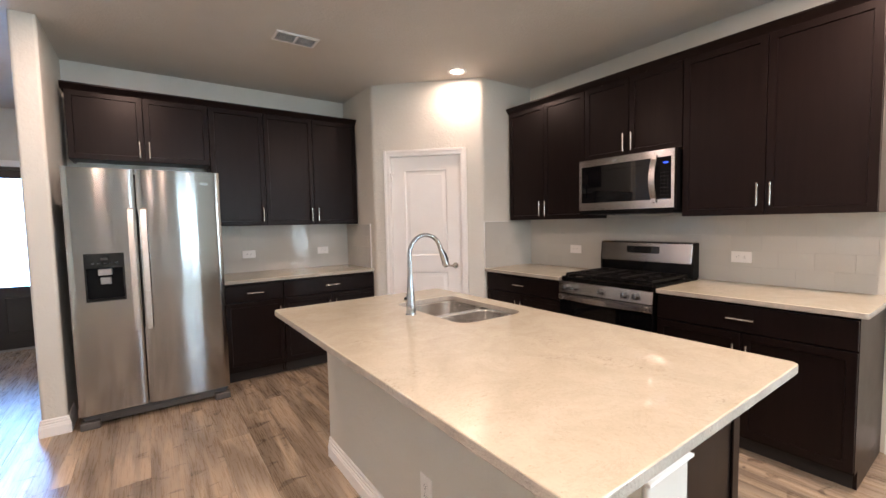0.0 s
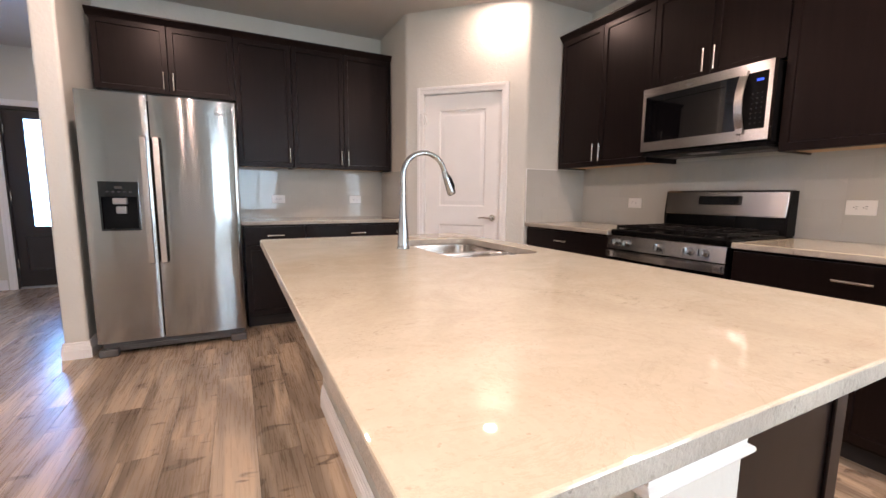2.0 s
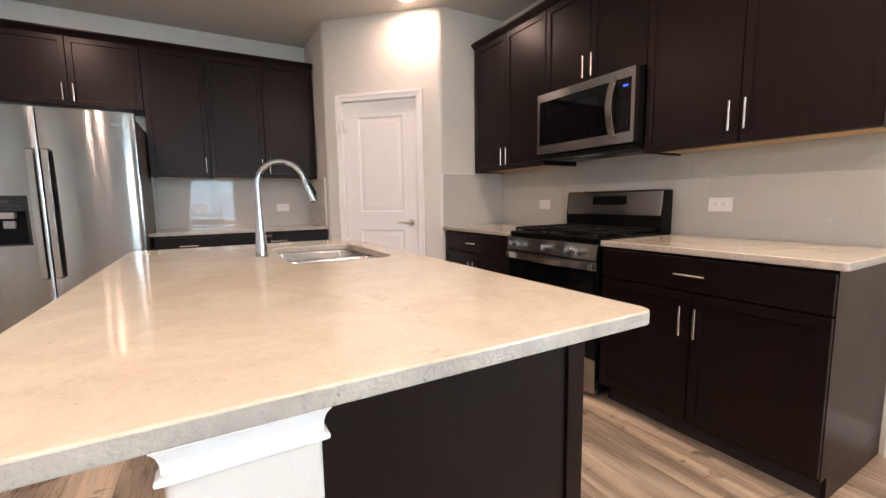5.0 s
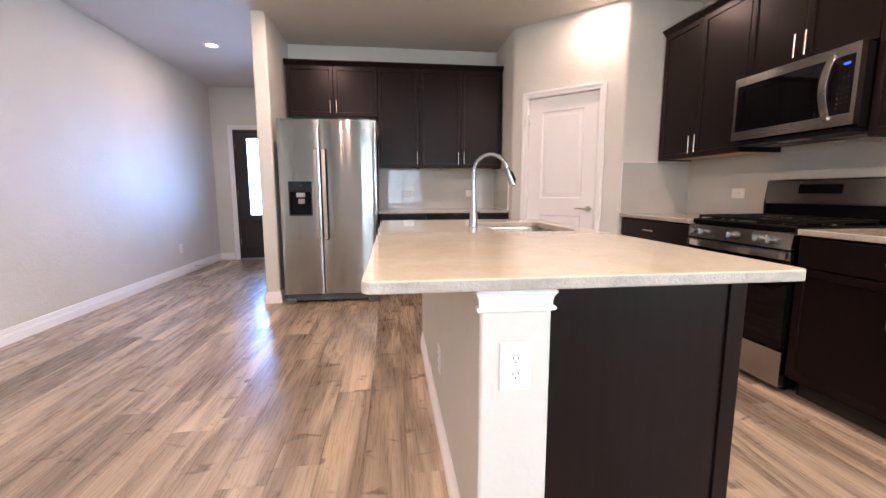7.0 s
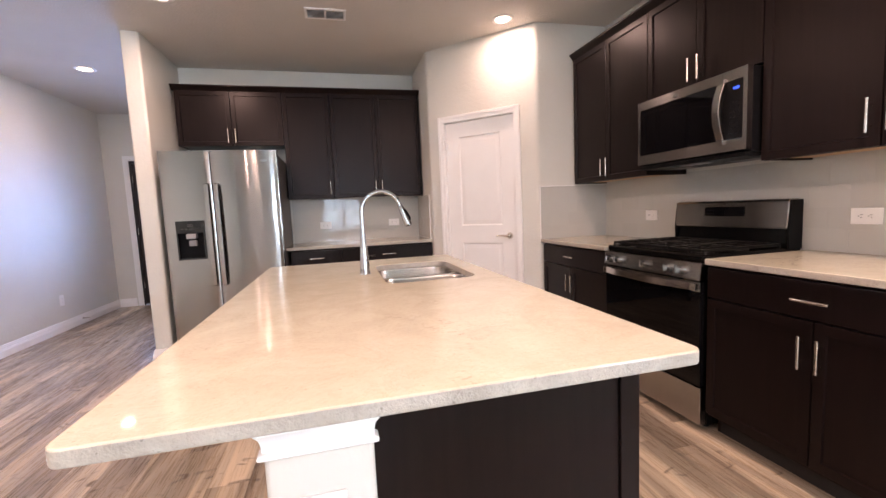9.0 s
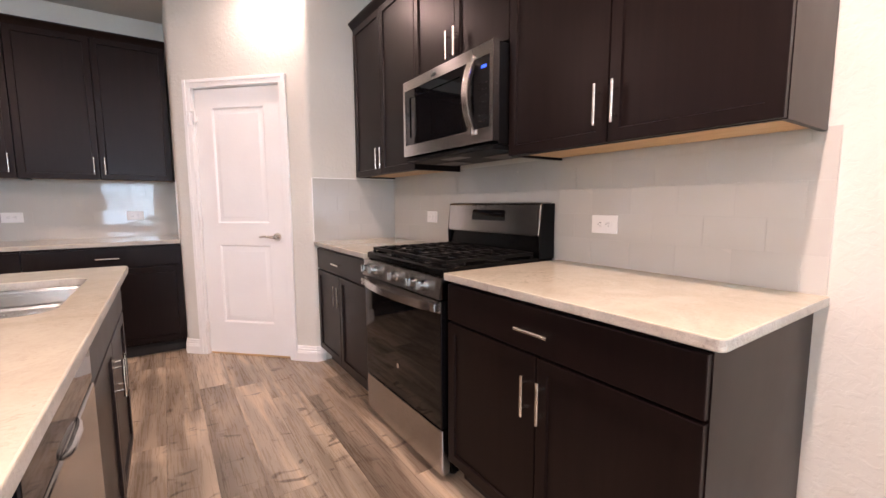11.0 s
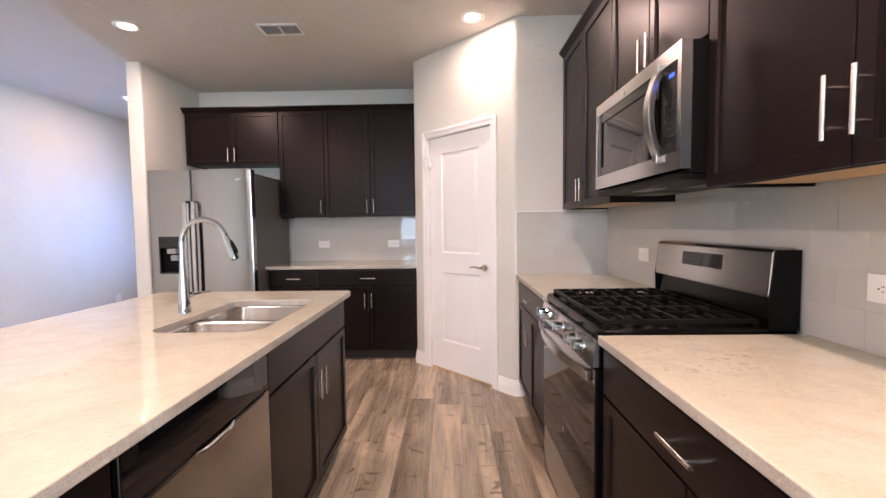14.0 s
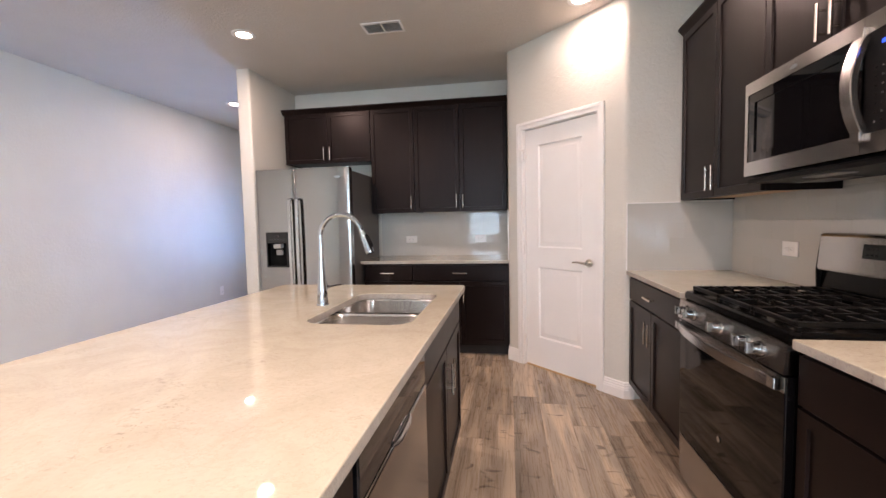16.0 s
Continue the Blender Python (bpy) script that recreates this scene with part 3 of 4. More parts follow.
def wall_cabinet(m, w, d, h, doors, label, pulls, pull_z=0.105, under=None):
    """Doors hang between the given x marks; pulls gives each door's pull side, -1, 1 or 0."""
    c = thing("wall_cabinet", m, label, "cabinet", "espresso wall cabinets")
    t = 0.016
    for name, q in (("side_panel", (0, 0, 0, t, d, h)), ("side_panel", (w - t, 0, 0, w, d, h)), ("top_panel", (t, 0, h - t, w - t, d, h)), ("back_panel", (t, d - t, 0.02, w - t, d, h - t)), ("rail", (t, 0, h - 0.06, w - t, 0.02, h - t))):
        part(name, boxed(*q), ESPRESSO, c)
    part("bottom_panel", boxed(t, 0.021, 0.010, w - t, d - t - 0.001, 0.020), under or MAPLE, c, "" if under else "natural maple underside")
    part("bottom_rail", boxed(t, 0.0, 0.0, w - t, 0.018, 0.0195), ESPRESSO, c)
    for (a, b), side in zip(zip(doors, doors[1:]), pulls):
        f = shaker_front(c, "door", a + 0.002, 0.002, b - 0.002, h - 0.004, -0.021)
        if side:
            bar_pull(f, (b - 0.033) if side > 0 else (a + 0.033), -0.021, pull_z, 0.135)
    return c


def base_cabinet(m, w, d, label, doors, pulls, drawers, top=0.882):
    c = thing("base_cabinet", m, label, "cabinet", "espresso base cabinets")
    t = 0.016
    for name, q in (("side_panel", (0, 0, 0.10, t, d, top)), ("side_panel", (w - t, 0, 0.10, w, d, top)), ("foot_panel", (0, 0.065, 0.0, t, d, 0.0995)), ("foot_panel", (w - t, 0.065, 0.0, w, d, 0.0995)), ("back_panel", (t, d - t, 0.10, w - t, d, top)), ("floor_panel", (t, 0, 0.10, w - t, d - t, 0.116)), ("rail", (t, 0, top - 0.05, w - t, 0.02, top)), ("rail", (t, 0, 0.69, w - t, 0.018, 0.73))):
        part(name, boxed(*q), ESPRESSO, c)
    part("toe_kick", boxed(0.0165, 0.065, 0.0, w - 0.0165, 0.08, 0.0995), SHADOW_GAP, c, "dark recessed toe kick")
    for a, b, pull in drawers:
        f = shaker_front(c, "drawer", a + 0.003, 0.722, b - 0.003, 0.868, -0.021, 0)
        if pull:
            bar_pull(f, (a + b) / 2, -0.021, 0.795, 0.135, False)
    for (a, b), side in zip(zip(doors, doors[1:]), pulls):
        f = shaker_front(c, "door", a + 0.003, 0.118, b - 0.003, 0.712, -0.021)
        if side:
            bar_pull(f, (b - 0.033) if side > 0 else (a + 0.033), -0.021, 0.585, 0.135)
    return c


UP, UPTOP = 1.385, 2.455
# over the refrigerator and along the back wall; their door faces stand at y = 4.55
ud = BACK - 4.57
wall_cabinet(pose(-0.18, 4.571, 1.93), 0.955, ud - 0.001, UPTOP - 1.93, [0.0, 0.482, 0.955], "short espresso shaker cabinet above the refrigerator", [1, -1], 0.095, ESPRESSO)
wall_cabinet(pose(0.777, 4.571, UP), 0.458, ud - 0.011, UPTOP - UP, [0.0, 0.458], "tall single-door espresso shaker wall cabinet", [1])
wall_cabinet(pose(1.237, 4.571, UP), 0.940, ud - 0.011, UPTOP - UP, [0.0, 0.467, 0.940], "two-door espresso shaker wall cabinet above tiled backsplash", [1, -1])
# along the range wall; their door faces stand at x = 3.33
FX = 3.351
wall_cabinet(pose(FX, 3.375, UP, 0, 0, -90), 0.905, X1 - FX - 0.011, UPTOP - UP, [0.012, 0.46, 0.905], "two-door espresso shaker wall cabinet beside the pantry", [1, -1])
wall_cabinet(pose(FX, 2.468, 1.865, 0, 0, -90), 0.786, X1 - FX - 0.001, UPTOP - 1.865, [0.0, 0.393, 0.786], "short espresso shaker cabinet above the microwave", [1, -1], 0.10)
wall_cabinet(pose(FX, 1.680, UP, 0, 0, -90), 0.955, X1 - FX - 0.011, UPTOP - UP, [0.0, 0.476, 0.955], "large two-door espresso shaker wall cabinet with maple underside", [1, -1], 0.125)

CROWN = [(0.0, 2.452), (0.006, 2.452), (0.010, 2.462), (0.018, 2.470), (0.034, 2.490), (0.040, 2.494), (0.040, 2.505), (0.0, 2.505)]
crown_bm = moulding(bmesh.new(), [(-0.20, 4.565), (2.185, 4.565)], CROWN)
structure("trim", crown_bm, ESPRESSO, "dark espresso crown moulding on the cabinets", "crown moulding")
crown_bm = moulding(bmesh.new(), [(3.345, 3.38), (3.345, 0.723), (X1, 0.723)], CROWN)
structure("trim", crown_bm, ESPRESSO, "dark espresso crown moulding on the cabinets", "crown moulding")
for q in ((-0.198, 4.575, 2.4555, 2.183, BACK - 0.001, 2.472), (3.355, 0.727, 2.4555, X1 - 0.001, 3.378, 2.472)):
    structure("trim", boxed(*q), ESPRESSO, "dark top boards of the cabinets", "crown moulding")

BY = 4.236
base_cabinet(pose(0.785, BY, 0), 0.485, BACK - BY - 0.001, "narrow espresso base cabinet with one drawer and one door", [0.0, 0.485], [1], [(0, 0.485, True)])
base_cabinet(pose(1.272, BY, 0), 0.915, BACK - BY - 0.001, "espresso base cabinet with a wide drawer and two doors", [0.0, 0.4575, 0.915], [1, -1], [(0, 0.915, True)])
RX = 3.032
base_cabinet(pose(RX, 3.380, 0, 0, 0, -90), 0.910, X1 - RX - 0.001, "espresso base cabinet between the range and pantry", [0.012, 0.455, 0.910], [1, -1], [(0.012, 0.910, True)])
base_cabinet(pose(RX, 1.680, 0, 0, 0, -90), 0.960, X1 - RX - 0.001, "espresso base cabinet with wide drawer beside the range", [0.0, 0.48, 0.960], [1, -1], [(0, 0.960, True)])


# ---- worktops ----
TOP, UNDER = 0.914, 0.884


def slab_mesh(name, bm):
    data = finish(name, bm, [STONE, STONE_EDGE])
    for p in data.polygons:
        if abs(p.normal.z) > 0.9999:
            p.use_smooth = False
    return data


def slab(outline, hole=None):
    """A stone slab with eased edges, perhaps with a hole; the sides take the second material."""
    bm = bmesh.new()
    edges = []
    for ring in (outline, hole) if hole else (outline,):
        vs = [bm.verts.new((x, y, UNDER)) for x, y in ring]
        edges += [bm.edges.new((vs[i], vs[(i + 1) % len(vs)])) for i in range(len(vs))]
    if hole:
        bmesh.ops.triangle_fill(bm, use_beauty=True, edges=edges)
    else:
        bm.faces.new([e.verts[0] for e in edges])
    low = bm.faces[:]
    up = bmesh.ops.extrude_face_region(bm, geom=low)["geom"]
    for v in [v for v in up if isinstance(v, bmesh.types.BMVert)]:
        v.co.z = TOP
    bmesh.ops.recalc_face_normals(bm, faces=bm.faces[:])
    rim = [e for e in bm.edges if len(e.link_faces) == 2 and sorted(round(abs(f.normal.z)) for f in e.link_faces) == [0, 1]]
    bmesh.ops.bevel(bm, geom=rim, offset=0.0035, segments=2, affect="EDGES", profile=0.5)
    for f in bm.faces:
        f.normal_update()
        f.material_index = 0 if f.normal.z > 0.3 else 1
    return bm


IX0, IX1, IY0, IY1 = 0.833, 1.942, 0.680, 2.688
SINK = (1.433, 1.752, 1.838, 2.395)
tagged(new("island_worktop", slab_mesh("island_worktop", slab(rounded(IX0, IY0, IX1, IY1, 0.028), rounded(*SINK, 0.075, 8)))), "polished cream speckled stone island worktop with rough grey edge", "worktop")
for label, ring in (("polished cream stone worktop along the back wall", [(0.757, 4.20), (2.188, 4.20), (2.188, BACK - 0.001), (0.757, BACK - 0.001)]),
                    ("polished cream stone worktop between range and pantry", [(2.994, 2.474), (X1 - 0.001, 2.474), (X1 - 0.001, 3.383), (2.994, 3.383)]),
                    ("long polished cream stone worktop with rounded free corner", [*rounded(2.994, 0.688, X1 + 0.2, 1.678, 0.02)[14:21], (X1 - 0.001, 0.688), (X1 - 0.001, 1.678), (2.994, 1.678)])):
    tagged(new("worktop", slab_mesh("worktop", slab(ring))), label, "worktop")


# ---- island ----
PX0, PX1, PY0, PY1 = 1.110, 1.280, 0.737, 2.645
island_wall = structure("wall_island", boxed(PX0, PY0, -0.1, PX1, PY1, UNDER - 0.001, 0.004), WALL, "greige painted half wall of the island", "wall")
base_run([(PX0, PY1), (PX0, PY0 - 0.018)])


def island_end():
    c = thing("island_post", pose((PX0 + PX1) / 2, PY0, 0), "white painted end board of the island with moulded cap", "post")
    w = (PX1 - PX0) / 2
    part("board", boxed(-w - 0.004, -0.018, 0.0, w + 0.004, -0.0005, UNDER - 0.001, 0.009, 3), POST, c)
    corners = [(-w - 0.004, -0.0006), (-w - 0.004, -0.018), (w + 0.004, -0.018), (w + 0.004, -0.0006)]
    bead = [(-0.004, 0.824), (0.004, 0.824), (0.0075, 0.827), (0.0085, 0.8305), (0.0075, 0.834), (0.003, 0.8365), (-0.004, 0.8365)]
    cove = [(-0.004, 0.8367), (0.001, 0.8367), (0.002, 0.850), (0.0045, 0.860), (0.008, 0.866), (0.0105, 0.869), (0.0105, 0.873), (0.0075, 0.876), (0.0075, UNDER - 0.0012), (-0.004, UNDER - 0.0012)]
    part("cap_bead", moulding(bmesh.new(), corners, bead), TRIM, c)
    part("cap", moulding(bmesh.new(), corners, cove), TRIM, c)


island_end()
# the cabinets of the island look to +x; their faces stand at x = 1.91
ICX = 1.889


def island_units():
    d = ICX - PX1 - 0.002
    sink_base = base_cabinet(pose(ICX, 1.665, 0, 0, 0, 90), 0.978, d, "espresso sink base cabinet in the island", [0.0, 0.489, 0.978], [1, -1], [(0, 0.978, False)])
    c = thing("end_cabinet", pose(ICX, 0.836, 0, 0, 0, 90), "plain dark espresso end panel of the island", "cabinet")
    part("body", boxed(0, 0, 0.0, 0.208, d, 0.882, 0.002), ESPRESSO, c)
    part("front", boxed(0.002, -0.021, 0.115, 0.206, -0.0005, 0.868, 0.003), ESPRESSO, c)
    part("corner_stile", boxed(-0.008, -0.021, 0.0, 0.0005, 0.03, 0.882, 0.002), ESPRESSO, c)
    return sink_base


island_units()


def dishwasher():
    c = thing("dishwasher", pose(ICX, 1.048, 0, 0, 0, 90), "stainless steel dishwasher with black control strip", "dishwasher")
    w = 0.612
    part("body", boxed(0.004, 0.0, 0.10, w - 0.004, 0.54, 0.875), BLACK_PLASTIC, c)
    door = part("door", boxed(0.006, -0.030, 0.115, w - 0.006, -0.001, 0.750, 0.006), STEEL_DOOR, c)
    part("control_strip", boxed(0.006, -0.027, 0.754, w - 0.006, -0.001, 0.872, 0.004), BLACK_GLASS, c, "glossy black control strip")
    bm = bmesh.new()
    tube(bm, [(0.222, -0.026, 0.748), (0.238, -0.030, 0.744), (0.265, -0.032, 0.741), (w - 0.265, -0.032, 0.741), (w - 0.238, -0.030, 0.744), (w - 0.222, -0.026, 0.748)], [0.004, 0.007, 0.009, 0.009, 0.007, 0.004], 10)
    part("handle", bm, STEEL, door, "stainless pocket handle")
    part("toe_kick", boxed(0.006, 0.05, 0.0, w - 0.006, 0.065, 0.098), SHADOW_GAP, c)


dishwasher()


def sink():
    x0, y0, x1, y1 = SINK
    c = thing("sink", pose(0, 0, 0), "stainless steel undermount double-bowl sink", "sink")
    mid = (y0 + y1) / 2
    for a, b in ((y0 - 0.008, mid - 0.014), (mid + 0.014, y1 + 0.008)):
        bm = bmesh.new()
        loops = []
        for inset, z, r in ((-0.016, UNDER - 0.002, 0.075), (0.0, UNDER - 0.002, 0.070), (0.003, UNDER - 0.010, 0.068), (0.008, 0.76, 0.062), (0.022, 0.725, 0.055), (0.055, 0.712, 0.04)):
            loops.append([bm.verts.new((x, y, z)) for x, y in rounded(x0 - 0.008 + inset, a + inset, x1 + 0.008 - inset, b - inset, r, 6)])
        for p, q in zip(loops, loops[1:]):
            for k in range(len(p)):
                bm.faces.new((p[k], p[(k + 1) % len(p)], q[(k + 1) % len(q)], q[k]))
        bm.faces.new(loops[-1])
        bowl = part("bowl", bm, STEEL_SINK, c)
        cx, cy = (x0 + x1) / 2, (a + b) / 2
        bm = rod(bmesh.new(), (cx, cy, 0.7125), (cx, cy, 0.716), 0.055, 0.050, 24)
        rod(bm, (cx, cy, 0.716), (cx, cy, 0.722), 0.030, 0.026, 16)
        part("drain", bm, CHROME, bowl)


sink()


def faucet():
    c = thing("faucet", pose(1.363, 2.09, TOP), "tall chrome gooseneck pull-down faucet on the island", "faucet")
    bm = bmesh.new()
    rod(bm, (0, 0, 0), (0, 0, 0.005), 0.0275, 0.0265, 24)
    tube(bm, [(0, 0, 0.005), (0, 0, 0.05), (0, 0, 0.10), (0, 0, 0.15), (0, 0, 0.20)], [0.0250, 0.0228, 0.0192, 0.0158, 0.0130], 24)
    part("base", bm, CHROME, c)
    pts = [(0, 0, 0.20), (0, 0, 0.27), (0, 0, 0.305)]
    r, cx, cz = 0.097, 0.097, 0.305
    for k in range(1, 13):
        a = radians(180 - k * 13.8)
        pts.append((cx + r * math.cos(a), 0, cz + r * math.sin(a)))
    part("spout", tube(bmesh.new(), pts, [0.0128, 0.0118, 0.0113] + [0.0110] * 12, 18), CHROME, c)
    way = (Vector(pts[-1]) - Vector(pts[-2])).normalized()
    p = Vector(pts[-1])
    bm = bmesh.new()
    tube(bm, [p, p + way * 0.01, p + way * 0.035, p + way * 0.095, p + way * 0.104], [0.0114, 0.0135, 0.0150, 0.0192, 0.0185], 18)
    head = part("spray_head", bm, CHROME, c)
    bm = rod(bmesh.new(), p + way * 0.1045, p + way * 0.108, 0.0150, 0.0150, 16)
    part("nozzle", bm, BLACK_PLASTIC, head, "dark nozzle face")
    side = Vector((-way.z, 0, way.x))
    bm = tube(bmesh.new(), [p + way * 0.022 + side * 0.0130, p + way * 0.034 + side * 0.0150, p + way * 0.074 + side * 0.0178, p + way * 0.086 + side * 0.0178], [0.003, 0.0075, 0.0085, 0.004], 10)
    part("spray_button", bm, BLACK_PLASTIC, head, "black spray switch")
    bm = bmesh.new()
    rod(bm, (0, 0.012, 0.070), (0, 0.048, 0.070), 0.0145, 0.0135, 16)
    tube(bm, [(0, 0.044, 0.070), (0.012, 0.062, 0.074), (0.034, 0.082, 0.077), (0.060, 0.100, 0.078)], [0.0075, 0.0065, 0.0055, 0.0045], 10)
    part("lever", bm, CHROME, c)


faucet()


# ---- refrigerator ----
def fridge():
    x0, x1, split = -0.162, 0.762, 0.228
    c = thing("refrigerator", pose(0, 3.965, 0), "stainless side-by-side refrigerator with black ice dispenser", "refrigerator")
    part("body", boxed(x0 + 0.004, 0.085, 0.05, x1 - 0.004, 0.84, 1.775, 0.006), GREY_SIDE, c, "dark grey cabinet")
    part("gasket", boxed(x0 + 0.012, 0.072, 0.10, x1 - 0.012, 0.0845, 1.77), BLACK_PLASTIC, c)

    def bow(x, a, b):
        u = (x - a) / (b - a) * 2 - 1
        return (-0.013 if a > 0 else -0.0006) * (1 - u * u) + 0.004 * max(0, (abs(u) - 0.96) / 0.04) ** 2

    def panel(bm, a, b, p, q, z0, z1):
        """A stretch of a bowed door between p and q, of the whole door a to b."""
        n = max(2, int((q - p) / 0.02))
        xs = [p + (q - p) * k / n for k in range(n + 1)]
        outline = [(x, bow(x, a, b)) for x in xs] + [(q, 0.070), (p, 0.070)]
        prism(bm, outline, z0, z1)

    lo, hi = 0.098, 1.800
    dx0, dx1, dz0, dz1 = -0.076, 0.138, 0.885, 1.212
    bm = bmesh.new()
    a, b = x0, split - 0.004
    panel(bm, a, b, a, b, dz1, hi), panel(bm, a, b, a, b, lo, dz0), panel(bm, a, b, a, dx0, dz0, dz1), panel(bm, a, b, dx1, b, dz0, dz1)
    left = part("freezer_door", bm, STEEL_DOOR, c)
    bm = bmesh.new()
    panel(bm, split + 0.004, x1, split + 0.004, x1, lo, hi)
    right = part("fridge_door", bm, STEEL_DOOR, c)
    for door, hx in ((left, split - 0.036), (right, split + 0.038)):
        bm = bmesh.new()
        prof = [(-0.052, 0.655), (-0.060, 0.75), (-0.064, 1.08), (-0.060, 1.42), (-0.052, 1.515)]
        pts = [(-0.006, 0.640)] + prof + [(-0.006, 1.530)]
        back = [(y + 0.016, z) for y, z in prof]
        outline = pts + [(-0.004, 1.505)] + back[::-1] + [(-0.004, 0.665)]
        prism(bm, outline, hx - 0.0165, hx + 0.0165, "x")
        bmesh.ops.bevel(bm, geom=[e for e in bm.edges if len(e.link_faces) == 2 and e.calc_face_angle(0) > 1.2], offset=0.004, segments=2, affect="EDGES")
        part("handle", bm, STEEL, door, "long bowed stainless handle")
    bm = bmesh.new()
    wall_blocks(bm, "x", dx0 - 0.002, dx1 + 0.002, -0.012, 0.02, dz0 - 0.002, dz1 + 0.002, [(dx0 + 0.010, dx1 - 0.010, dz0 + 0.012, dz1 - 0.10)])
    disp = part("dispenser", bm, BLACK_GLASS, c, "black ice and water dispenser")
    bm = bmesh.new()
    box(bm, dx0, 0.055, dz0, dx1, 0.065, dz1)
    box(bm, dx0, 0.0, dz0 - 0.001, dx1, 0.064, dz0 + 0.010)
    part("recess", bm, BLACK_PLASTIC, disp)
    cx = (dx0 + dx1) / 2
    part("paddle", boxed(cx - 0.030, 0.020, dz1 - 0.215, cx + 0.030, 0.050, dz1 - 0.165, 0.006), GREY_PLASTIC, disp, "pale grey paddle")
    part("spout_cover", boxed(cx - 0.038, -0.012, dz1 - 0.150, cx + 0.038, 0.045, dz1 - 0.108, 0.006), GREY_PLASTIC, disp, "pale grey spout cover")
    bm = bmesh.new()
    for k in range(5):
        box(bm, cx - 0.07 + k * 0.032, -0.0130, dz1 - 0.070, cx - 0.054 + k * 0.032, -0.0119, dz1 - 0.062)
    box(bm, cx - 0.02, -0.0130, dz1 - 0.045, cx + 0.02, -0.0119, dz1 - 0.028)
    tagged(part("buttons", bm, SLOT, disp), kind="stuff")
    bm = boxed(x0 + 0.02, 0.045, 0.022, x1 - 0.02, 0.10, 0.088, 0.004)
    for k in range(3):
        box(bm, x0 + 0.13, 0.038, 0.034 + k * 0.016, x1 - 0.13, 0.046, 0.042 + k * 0.016)
    part("grille", bm, GREY_SIDE, c, "dark lower grille")
    for fx in (x0 + 0.055, x1 - 0.055):
        part("foot", boxed(fx - 0.055, -0.005, 0.0, fx + 0.055, 0.07, 0.052, 0.008), GREY_SIDE, c, "dark grey foot cover")
        part("hinge_cover", boxed(fx - 0.04, 0.02, 1.776, fx + 0.04, 0.12, 1.798, 0.006), GREY_SIDE, c)
    bm = rod(bmesh.new(), (0.655, -0.006, 1.71), (0.655, -0.0145, 1.71), 0.030, sides=20)
    for v in bm.verts:
        v.co.z = 1.71 + (v.co.z - 1.71) * 0.4
    part("badge", bm, CHROME, c)


fridge()


